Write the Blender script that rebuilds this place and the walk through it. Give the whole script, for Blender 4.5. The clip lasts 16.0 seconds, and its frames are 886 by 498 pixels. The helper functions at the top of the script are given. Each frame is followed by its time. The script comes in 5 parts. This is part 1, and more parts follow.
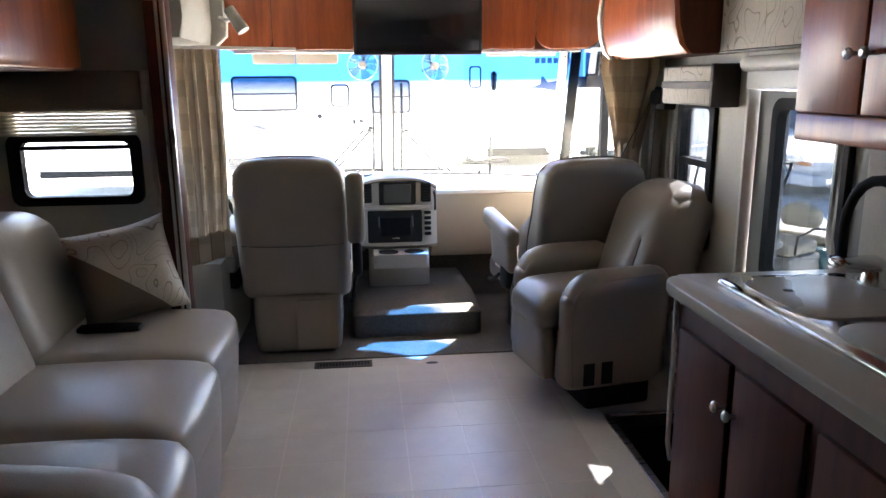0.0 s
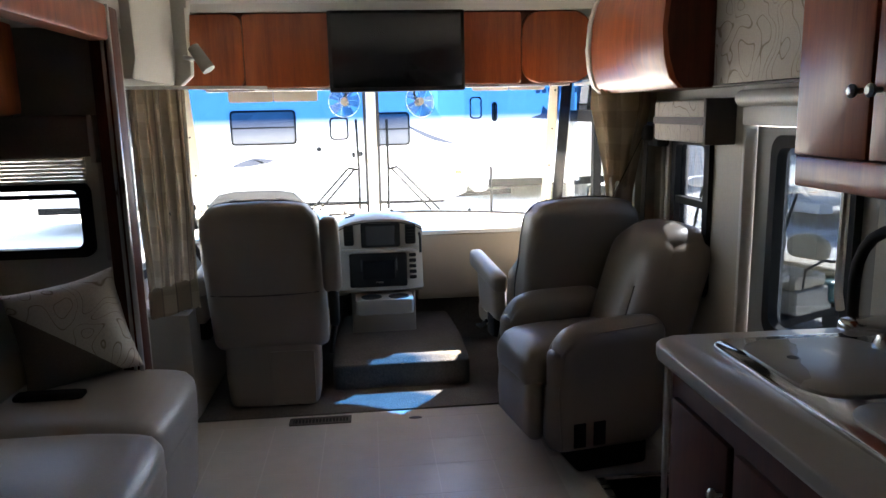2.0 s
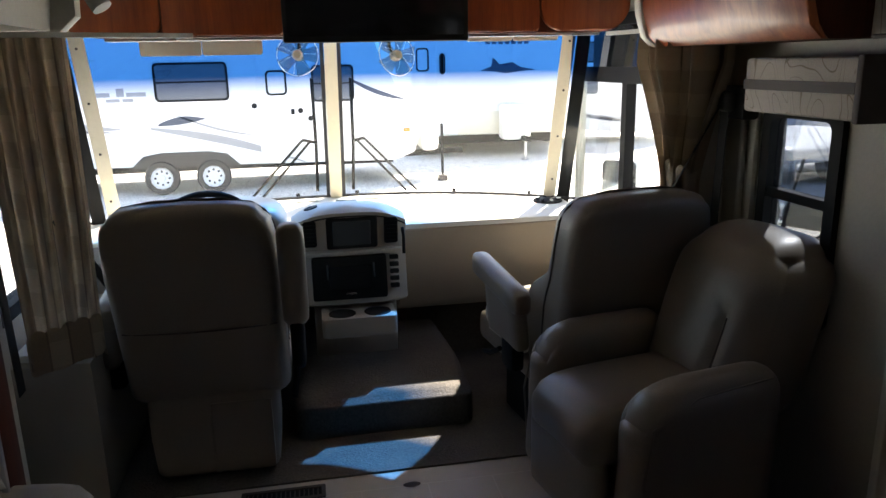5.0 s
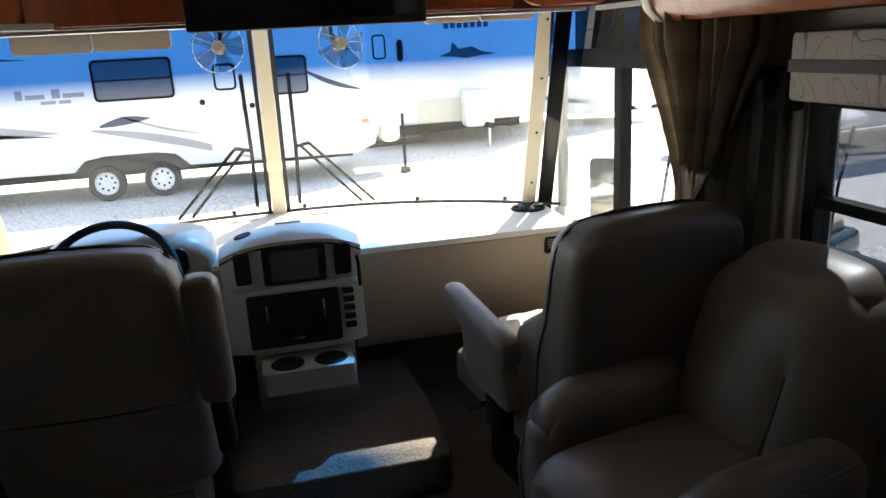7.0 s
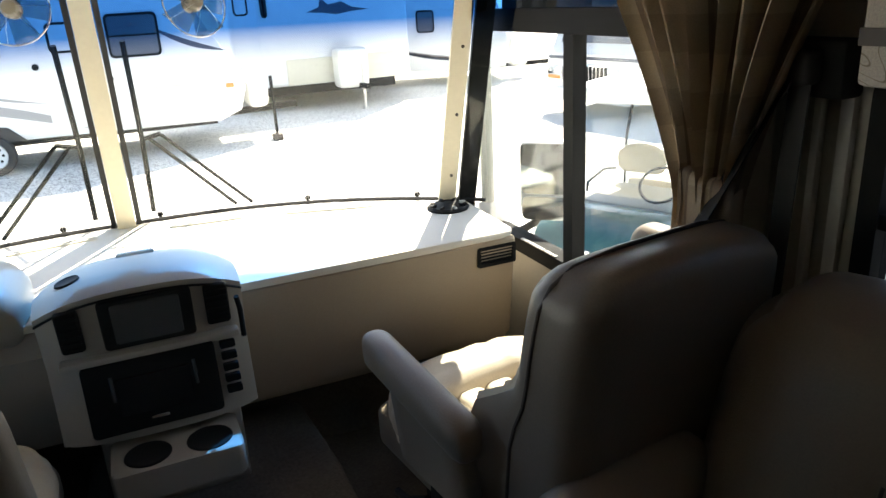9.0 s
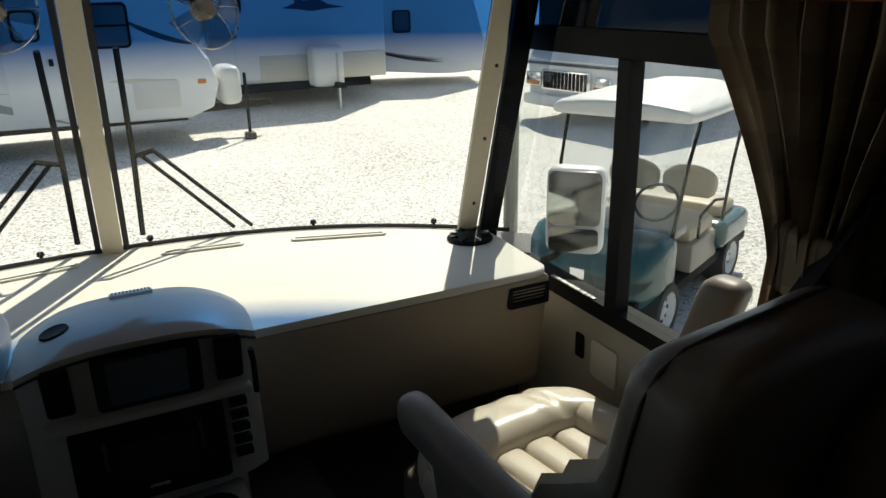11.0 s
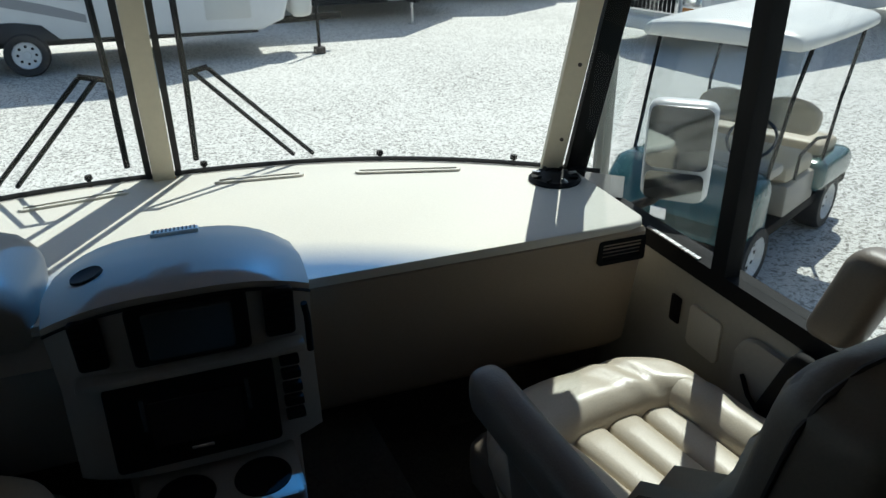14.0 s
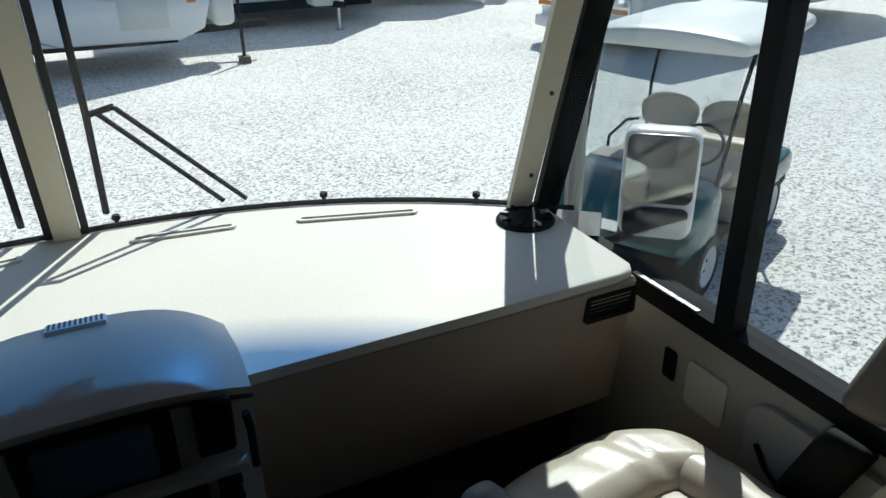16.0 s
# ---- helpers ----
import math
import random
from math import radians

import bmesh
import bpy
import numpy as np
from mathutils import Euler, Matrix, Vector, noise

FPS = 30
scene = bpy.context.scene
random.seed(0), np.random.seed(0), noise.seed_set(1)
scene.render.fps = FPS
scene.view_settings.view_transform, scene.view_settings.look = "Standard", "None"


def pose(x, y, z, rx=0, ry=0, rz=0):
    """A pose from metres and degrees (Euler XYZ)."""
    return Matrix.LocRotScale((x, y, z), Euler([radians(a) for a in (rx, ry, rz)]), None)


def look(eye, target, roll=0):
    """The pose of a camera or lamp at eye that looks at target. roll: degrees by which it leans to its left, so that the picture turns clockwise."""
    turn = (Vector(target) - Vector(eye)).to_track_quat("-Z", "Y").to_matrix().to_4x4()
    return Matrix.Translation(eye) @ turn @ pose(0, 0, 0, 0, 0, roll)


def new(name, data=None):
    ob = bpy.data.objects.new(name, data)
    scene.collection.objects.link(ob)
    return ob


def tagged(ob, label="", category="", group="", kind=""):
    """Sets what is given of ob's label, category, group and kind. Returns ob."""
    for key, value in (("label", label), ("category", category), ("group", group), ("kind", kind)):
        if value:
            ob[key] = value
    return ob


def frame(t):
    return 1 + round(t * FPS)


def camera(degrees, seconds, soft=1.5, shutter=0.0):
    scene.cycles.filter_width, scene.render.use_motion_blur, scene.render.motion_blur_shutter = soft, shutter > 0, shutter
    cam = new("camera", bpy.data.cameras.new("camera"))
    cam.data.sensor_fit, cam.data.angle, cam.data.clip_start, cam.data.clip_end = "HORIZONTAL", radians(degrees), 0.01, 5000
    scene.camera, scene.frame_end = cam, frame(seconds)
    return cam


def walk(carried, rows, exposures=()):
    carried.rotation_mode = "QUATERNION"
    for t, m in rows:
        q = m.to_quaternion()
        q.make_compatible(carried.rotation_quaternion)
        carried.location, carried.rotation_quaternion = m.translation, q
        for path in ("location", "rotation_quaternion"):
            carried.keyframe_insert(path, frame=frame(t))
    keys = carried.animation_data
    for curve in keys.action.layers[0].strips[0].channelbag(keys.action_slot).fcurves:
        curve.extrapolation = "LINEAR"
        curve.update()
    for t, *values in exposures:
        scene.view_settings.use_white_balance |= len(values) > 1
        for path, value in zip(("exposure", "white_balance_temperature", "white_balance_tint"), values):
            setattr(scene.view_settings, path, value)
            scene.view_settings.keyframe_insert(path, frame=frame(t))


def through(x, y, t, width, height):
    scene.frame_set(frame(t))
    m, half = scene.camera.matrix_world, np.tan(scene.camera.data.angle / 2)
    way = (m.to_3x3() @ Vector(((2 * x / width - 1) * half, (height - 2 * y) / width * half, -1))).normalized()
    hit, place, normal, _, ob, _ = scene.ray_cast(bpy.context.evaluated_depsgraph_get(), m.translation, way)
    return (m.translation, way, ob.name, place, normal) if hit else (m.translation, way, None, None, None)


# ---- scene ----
cam = camera(62.6, 16.0)
PATH = [
    (0, (0.594, 0.701, 1.44), (0.8, 2.64, 0.994), -0.5),
    (0.5, (0.685, 0.723, 1.468), (0.852, 2.669, 1.037), -0.9),
    (1, (0.728, 0.78, 1.485), (0.888, 2.731, 1.075), -1.1),
    (1.5, (0.745, 0.842, 1.484), (0.912, 2.797, 1.096), -1.2),
    (2, (0.741, 0.924, 1.475), (0.931, 2.881, 1.106), -1.3),
    (2.5, (0.621, 1.006, 1.468), (0.898, 2.954, 1.109), -1.0),
    (3, (0.575, 1.111, 1.472), (0.903, 3.048, 1.094), -0.7),
    (3.5, (0.599, 1.239, 1.464), (0.922, 3.171, 1.063), -0.7),
    (3.7, (0.653, 1.325, 1.474), (0.943, 3.259, 1.053), -0.9),
    (5.8, (0.592, 2.096, 1.535), (0.985, 3.989, 1.026), -1.8),
    (6, (0.66, 2.105, 1.546), (1.023, 4.004, 1.037), -3.0),
    (6.5, (0.736, 2.304, 1.549), (1.097, 4.201, 1.029), -3.5),
    (7, (0.738, 2.506, 1.512), (1.173, 4.383, 0.976), -3.2),
    (7.5, (0.701, 2.69, 1.521), (1.25, 4.521, 0.93), -2.9),
    (8, (0.731, 2.868, 1.511), (1.364, 4.659, 0.886), -2.5),
    (8.5, (0.799, 3.005, 1.54), (1.484, 4.764, 0.879), -2.8),
    (8.7, (0.824, 3.083, 1.527), (1.535, 4.831, 0.865), -3.3),
    (10.8, (0.748, 3.482, 1.577), (1.581, 5.173, 0.907), -1.3),
    (11, (0.752, 3.493, 1.574), (1.572, 5.19, 0.906), -1.2),
    (11.5, (0.765, 3.506, 1.567), (1.547, 5.224, 0.906), -0.9),
    (12, (0.777, 3.528, 1.565), (1.519, 5.259, 0.892), -0.7),
    (12.5, (0.738, 3.548, 1.565), (1.475, 5.272, 0.869), -0.2),
    (13, (0.815, 3.581, 1.564), (1.459, 5.321, 0.818), -0.7),
    (13.5, (0.823, 3.66, 1.551), (1.446, 5.385, 0.754), -0.9),
    (14, (0.825, 3.749, 1.536), (1.449, 5.436, 0.676), -0.6),
    (14.5, (0.867, 3.833, 1.528), (1.466, 5.496, 0.591), -1.1),
    (15, (0.876, 3.933, 1.513), (1.509, 5.549, 0.519), -1.2),
    (15.5, (0.915, 4.010, 1.512), (1.581, 5.620, 0.530), -1.7),
    (16, (0.882, 4.055, 1.546), (1.668, 5.68, 0.686), -0.9),
]
EXPOSURES = [(0.0, 4.8, 7000, 18), (1.0, 4.3, 7000, 17), (2.0, 3.8, 7000, 16), (3.5, 3.1, 7000, 15), (6.0, 2.58, 7100, 13), (7.0, 2.48, 7200, 12), (8.0, 2.48, 7500, 11), (8.7, 2.58, 7400, 10), (11.0, 0.5, 7000, 6), (12.5, 0.22, 6800, 5), (14.0, 0.28, 6100, 3), (15.5, 0.38, 5900, 3), (16.0, 0.32, 5900, 4)]
walk(cam, [(t, look(eye, target, roll)) for t, eye, target, roll in PATH], EXPOSURES)

# ---- world, sun ----
SUN = Vector((0.57, 0.63, 1.0)).normalized()
world = bpy.data.worlds.new("sky")
world.use_nodes = True
scene.world = world
wn = world.node_tree.nodes
sky = wn.new("ShaderNodeTexSky")
sky.sky_type, sky.sun_disc = "NISHITA", False
sky.sun_elevation = math.asin(SUN.z)
sky.sun_rotation = math.atan2(SUN.x, SUN.y)
world.node_tree.links.new(sky.outputs[0], wn["Background"].inputs[0])
wn["Background"].inputs[1].default_value = 0.1
sun = new("sun", bpy.data.lights.new("sun", "SUN"))
sun.data.energy, sun.data.angle, sun.data.color = 4.2, radians(0.53), (1.0, 0.95, 0.87)
sun.matrix_world = Matrix.Translation((8, 9, 14)) @ SUN.to_track_quat("Z", "Y").to_matrix().to_4x4()


# ---- materials ----
def node_mat(name):
    m = bpy.data.materials.new(name)
    m.use_nodes = True
    return m, m.node_tree.nodes, m.node_tree.links


def surface(name, color, rough=0.5, metal=0.0, grain=60.0, vary=0.15, bump=0.1, broad=2.5, coat=0.0, stretch=None, rand=0.0, world_space=False, spec=0.5):
    """Paint, leather, cloth, stone: colour varied at two scales, fine relief."""
    m, n, l = node_mat(name)
    b = n["Principled BSDF"]
    tc = n.new("ShaderNodeTexCoord")
    mp = n.new("ShaderNodeMapping")
    if stretch:
        mp.inputs["Scale"].default_value = stretch
    l.new(n.new("ShaderNodeNewGeometry").outputs["Position"] if world_space else tc.outputs["Object"], mp.inputs[0])
    fine, wide = n.new("ShaderNodeTexNoise"), n.new("ShaderNodeTexNoise")
    fine.inputs["Scale"].default_value, fine.inputs["Detail"].default_value = grain, 4
    wide.inputs["Scale"].default_value, wide.inputs["Detail"].default_value = broad, 3
    for x in (fine, wide):
        l.new(mp.outputs[0], x.inputs["Vector"])
    add = n.new("ShaderNodeMath")
    add.operation = "ADD"
    l.new(fine.outputs[0], add.inputs[0]), l.new(wide.outputs[0], add.inputs[1])
    last = add
    if rand:
        info = n.new("ShaderNodeObjectInfo")
        mul = n.new("ShaderNodeMath")
        mul.operation = "MULTIPLY_ADD"
        mul.inputs[1].default_value = rand
        l.new(info.outputs["Random"], mul.inputs[0]), l.new(add.outputs[0], mul.inputs[2])
        last = mul
    ramp = n.new("ShaderNodeMapRange")
    ramp.inputs[1].default_value, ramp.inputs[2].default_value = 0.6, 1.4 + rand
    ramp.inputs[3].default_value, ramp.inputs[4].default_value = 1 - vary, 1 + vary
    l.new(last.outputs[0], ramp.inputs[0])
    mix = n.new("ShaderNodeMix")
    mix.data_type, mix.blend_type = "RGBA", "MULTIPLY"
    mix.inputs[0].default_value = 1
    mix.inputs[6].default_value = (*color, 1)
    l.new(ramp.outputs[0], mix.inputs[7])
    l.new(mix.outputs[2], b.inputs["Base Color"])
    b.inputs["Metallic"].default_value, b.inputs["Specular IOR Level"].default_value = metal, spec
    rr = n.new("ShaderNodeMapRange")
    rr.inputs[1].default_value, rr.inputs[2].default_value = 0.3, 0.7
    rr.inputs[3].default_value, rr.inputs[4].default_value = max(0.02, rough - 0.07), min(1, rough + 0.07)
    l.new(wide.outputs[0], rr.inputs[0]), l.new(rr.outputs[0], b.inputs["Roughness"])
    if coat:
        b.inputs["Coat Weight"].default_value, b.inputs["Coat Roughness"].default_value = coat, 0.12
    if bump:
        bp = n.new("ShaderNodeBump")
        bp.inputs["Strength"].default_value, bp.inputs["Distance"].default_value = bump, 0.004
        l.new(fine.outputs[0], bp.inputs["Height"]), l.new(bp.outputs[0], b.inputs["Normal"])
    return m


def wood(name, dark, light, scale=1.0, axis="x", coat=0.35, rough=0.38):
    """Varnished wood with long streaks along one axis."""
    m, n, l = node_mat(name)
    b = n["Principled BSDF"]
    tc, mp = n.new("ShaderNodeTexCoord"), n.new("ShaderNodeMapping")
    s = {"x": (1.2, 14, 14), "y": (14, 1.2, 14), "z": (14, 14, 1.2)}[axis]
    mp.inputs["Scale"].default_value = [scale * v for v in s]
    l.new(tc.outputs["Object"], mp.inputs[0])
    a, c = n.new("ShaderNodeTexNoise"), n.new("ShaderNodeTexNoise")
    a.inputs["Scale"].default_value, a.inputs["Detail"].default_value, a.inputs["Distortion"].default_value = 1.3, 5, 0.6
    c.inputs["Scale"].default_value, c.inputs["Detail"].default_value = 11, 3
    for x in (a, c):
        l.new(mp.outputs[0], x.inputs["Vector"])
    mixf = n.new("ShaderNodeMath")
    mixf.operation = "MULTIPLY_ADD"
    mixf.inputs[1].default_value = 0.35
    l.new(c.outputs[0], mixf.inputs[0]), l.new(a.outputs[0], mixf.inputs[2])
    r = n.new("ShaderNodeValToRGB")
    r.color_ramp.elements[0].position, r.color_ramp.elements[1].position = 0.45, 0.9
    r.color_ramp.elements[0].color, r.color_ramp.elements[1].color = (*dark, 1), (*light, 1)
    l.new(mixf.outputs[0], r.inputs[0]), l.new(r.outputs[0], b.inputs["Base Color"])
    b.inputs["Roughness"].default_value = rough
    b.inputs["Specular IOR Level"].default_value = 0.5 if rough < 0.5 else 0.25
    b.inputs["Coat Weight"].default_value, b.inputs["Coat Roughness"].default_value = coat, 0.15
    return m


def glass(name, tint=(0.93, 0.95, 0.95), band=None):
    """Clear pane: what passes is tinted, a little is mirrored. band: z where a shade band begins and ends, its colour."""
    m, n, l = node_mat(name)
    n.remove(n["Principled BSDF"])
    tr, gl, mix, fr = (n.new("ShaderNodeBsdfTransparent"), n.new("ShaderNodeBsdfGlossy"), n.new("ShaderNodeMixShader"), n.new("ShaderNodeLayerWeight"))
    po, fm = n.new("ShaderNodeMath"), n.new("ShaderNodeMath")
    po.operation, fm.operation = "POWER", "MULTIPLY_ADD"
    po.inputs[1].default_value, fm.inputs[1].default_value, fm.inputs[2].default_value = 4.0, 0.5, 0.035
    fr.inputs[0].default_value = 0.5
    l.new(fr.outputs["Facing"], po.inputs[0]), l.new(po.outputs[0], fm.inputs[0])
    tr.inputs[0].default_value = (*tint, 1)
    gl.inputs["Roughness"].default_value = 0.02
    if band:
        g, sep, mr, cm = n.new("ShaderNodeNewGeometry"), n.new("ShaderNodeSeparateXYZ"), n.new("ShaderNodeMapRange"), n.new("ShaderNodeMix")
        l.new(g.outputs["Position"], sep.inputs[0]), l.new(sep.outputs[2], mr.inputs[0])
        mr.inputs[1].default_value, mr.inputs[2].default_value = band[0], band[1]
        cm.data_type = "RGBA"
        cm.inputs[6].default_value, cm.inputs[7].default_value = (*tint, 1), (*band[2], 1)
        l.new(mr.outputs[0], cm.inputs[0]), l.new(cm.outputs[2], tr.inputs[0])
    l.new(fm.outputs[0], mix.inputs[0]), l.new(tr.outputs[0], mix.inputs[1]), l.new(gl.outputs[0], mix.inputs[2])
    l.new(mix.outputs[0], n["Material Output"].inputs[0])
    return m


def swirl(name, base, line, corner=None):
    """Woven fabric with loose looped outlines; corner: a plain colour over one corner of a pillow."""
    m, n, l = node_mat(name)
    b = n["Principled BSDF"]
    tc = n.new("ShaderNodeTexCoord")
    v, no = n.new("ShaderNodeTexNoise"), n.new("ShaderNodeTexNoise")
    v.inputs["Scale"].default_value, v.inputs["Detail"].default_value, v.inputs["Distortion"].default_value = 5.5, 0.0, 1.2
    no.inputs["Scale"].default_value = 260
    mul, rings = n.new("ShaderNodeMath"), n.new("ShaderNodeMath")
    mul.operation, rings.operation = "MULTIPLY", "PINGPONG"
    mul.inputs[1].default_value, rings.inputs[1].default_value = 7.0, 0.5
    l.new(tc.outputs["Object"], v.inputs["Vector"]), l.new(tc.outputs["Object"], no.inputs["Vector"])
    l.new(v.outputs[0], mul.inputs[0]), l.new(mul.outputs[0], rings.inputs[0])
    r = n.new("ShaderNodeValToRGB")
    e = r.color_ramp.elements
    e[0].position, e[0].color, e[1].position, e[1].color = 0.02, (*line, 1), 0.06, (*base, 1)
    l.new(rings.outputs[0], r.inputs[0])
    out = r.outputs[0]
    if corner:
        sep, add, gt, cm = n.new("ShaderNodeSeparateXYZ"), n.new("ShaderNodeMath"), n.new("ShaderNodeMath"), n.new("ShaderNodeMix")
        l.new(tc.outputs["Object"], sep.inputs[0]), l.new(sep.outputs[0], add.inputs[0]), l.new(sep.outputs[2], add.inputs[1])
        gt.operation, cm.data_type = "LESS_THAN", "RGBA"
        gt.inputs[1].default_value = -0.06
        l.new(add.outputs[0], gt.inputs[0]), l.new(gt.outputs[0], cm.inputs[0]), l.new(out, cm.inputs[6])
        cm.inputs[7].default_value = (*corner, 1)
        out = cm.outputs[2]
    mix = n.new("ShaderNodeMix")
    mix.data_type, mix.blend_type = "RGBA", "MULTIPLY"
    mix.inputs[0].default_value = 0.5
    l.new(out, mix.inputs[6]), l.new(no.outputs[0], mix.inputs[7]), l.new(mix.outputs[2], b.inputs["Base Color"])
    b.inputs["Roughness"].default_value = 0.85
    bp = n.new("ShaderNodeBump")
    bp.inputs["Strength"].default_value, bp.inputs["Distance"].default_value = 0.25, 0.002
    l.new(no.outputs[0], bp.inputs["Height"]), l.new(bp.outputs[0], b.inputs["Normal"])
    return m


def plaid(name, light, mid, dark):
    """Woven cloth with upright stripes and soft blocks, laid on by its own UVs in metres."""
    m, n, l = node_mat(name)
    b = n["Principled BSDF"]
    tc, sep = n.new("ShaderNodeTexCoord"), n.new("ShaderNodeSeparateXYZ")
    l.new(tc.outputs["UV"], sep.inputs[0])

    def bands(axis, per_metre, width):
        a, p, g = n.new("ShaderNodeMath"), n.new("ShaderNodeMath"), n.new("ShaderNodeMath")
        a.operation, p.operation, g.operation = "MULTIPLY", "FRACT", "LESS_THAN"
        a.inputs[1].default_value, g.inputs[1].default_value = per_metre, width
        l.new(sep.outputs[axis], a.inputs[0]), l.new(a.outputs[0], p.inputs[0]), l.new(p.outputs[0], g.inputs[0])
        return g.outputs[0]

    def mixed(fac, a, c, amount=1.0):
        x = n.new("ShaderNodeMix")
        x.data_type = "RGBA"
        k = n.new("ShaderNodeMath")
        k.operation = "MULTIPLY"
        k.inputs[1].default_value = amount
        l.new(fac, k.inputs[0]), l.new(k.outputs[0], x.inputs[0])
        for v, s in ((a, 6), (c, 7)):
            if isinstance(v, tuple):
                x.inputs[s].default_value = (*v, 1)
            else:
                l.new(v, x.inputs[s])
        return x.outputs[2]
    c = mixed(bands(0, 8.0, 0.5), light, mid)
    c = mixed(bands(1, 6.5, 0.5), c, mid, 0.5)
    c = mixed(bands(0, 16.0, 0.10), c, dark, 0.7)
    no = n.new("ShaderNodeTexNoise")
    no.inputs["Scale"].default_value, no.inputs["Detail"].default_value = 300, 3
    l.new(tc.outputs["Object"], no.inputs["Vector"])
    x = n.new("ShaderNodeMix")
    x.data_type, x.blend_type = "RGBA", "MULTIPLY"
    x.inputs[0].default_value = 0.35
    l.new(c, x.inputs[6]), l.new(no.outputs[0], x.inputs[7]), l.new(x.outputs[2], b.inputs["Base Color"])
    b.inputs["Roughness"].default_value = 0.8
    bp = n.new("ShaderNodeBump")
    bp.inputs["Strength"].default_value, bp.inputs["Distance"].default_value = 0.2, 0.002
    l.new(no.outputs[0], bp.inputs["Height"]), l.new(bp.outputs[0], b.inputs["Normal"])
    tl, both = n.new("ShaderNodeBsdfTranslucent"), n.new("ShaderNodeMixShader")
    both.inputs[0].default_value = 0.28
    l.new(x.outputs[2], tl.inputs[0]), l.new(b.outputs[0], both.inputs[1]), l.new(tl.outputs[0], both.inputs[2])
    l.new(both.outputs[0], n["Material Output"].inputs[0])
    return m


def thin_cloth(name, color, through):
    """Cloth or paper that lets light through."""
    m, n, l = node_mat(name)
    b, tl, mix, no = n["Principled BSDF"], n.new("ShaderNodeBsdfTranslucent"), n.new("ShaderNodeMixShader"), n.new("ShaderNodeTexNoise")
    no.inputs["Scale"].default_value = 120
    b.inputs["Base Color"].default_value, tl.inputs[0].default_value = (*color, 1), (*color, 1)
    b.inputs["Roughness"].default_value, mix.inputs[0].default_value = 0.85, through
    bp = n.new("ShaderNodeBump")
    bp.inputs["Strength"].default_value = 0.1
    l.new(no.outputs[0], bp.inputs["Height"]), l.new(bp.outputs[0], b.inputs["Normal"])
    l.new(b.outputs[0], mix.inputs[1]), l.new(tl.outputs[0], mix.inputs[2]), l.new(mix.outputs[0], n["Material Output"].inputs[0])
    return m


def gravel_mat():
    """Pale crushed limestone, stone by stone, with broad worn patches."""
    m, n, l = node_mat("gravel")
    b = n["Principled BSDF"]
    tc = n.new("ShaderNodeTexCoord")
    v, w, big = n.new("ShaderNodeTexVoronoi"), n.new("ShaderNodeTexNoise"), n.new("ShaderNodeTexNoise")
    v.inputs["Scale"].default_value, w.inputs["Scale"].default_value, big.inputs["Scale"].default_value = 42, 85, 0.35
    w.inputs["Detail"].default_value = 5
    for x in (v, w, big):
        l.new(tc.outputs["Object"], x.inputs["Vector"])
    hsv = n.new("ShaderNodeSeparateColor")
    l.new(v.outputs["Color"], hsv.inputs[0])
    a = n.new("ShaderNodeMath")
    a.operation = "MULTIPLY_ADD"
    a.inputs[1].default_value = 0.7
    l.new(hsv.outputs[0], a.inputs[0]), l.new(w.outputs[0], a.inputs[2])
    a2 = n.new("ShaderNodeMath")
    a2.operation = "MULTIPLY_ADD"
    a2.inputs[1].default_value = 0.3
    l.new(big.outputs[0], a2.inputs[0]), l.new(a.outputs[0], a2.inputs[2])
    r = n.new("ShaderNodeValToRGB")
    e = r.color_ramp.elements
    e[0].position, e[0].color, e[1].position, e[1].color = 0.5, (0.09, 0.086, 0.08, 1), 1.1, (0.74, 0.72, 0.67, 1)
    mid = e.new(0.74)
    mid.color = (0.36, 0.345, 0.31, 1)
    l.new(a2.outputs[0], r.inputs[0]), l.new(r.outputs[0], b.inputs["Base Color"])
    b.inputs["Roughness"].default_value = 0.95
    bp = n.new("ShaderNodeBump")
    bp.inputs["Strength"].default_value, bp.inputs["Distance"].default_value = 0.4, 0.006
    l.new(v.outputs["Distance"], bp.inputs["Height"]), l.new(bp.outputs[0], b.inputs["Normal"])
    return m


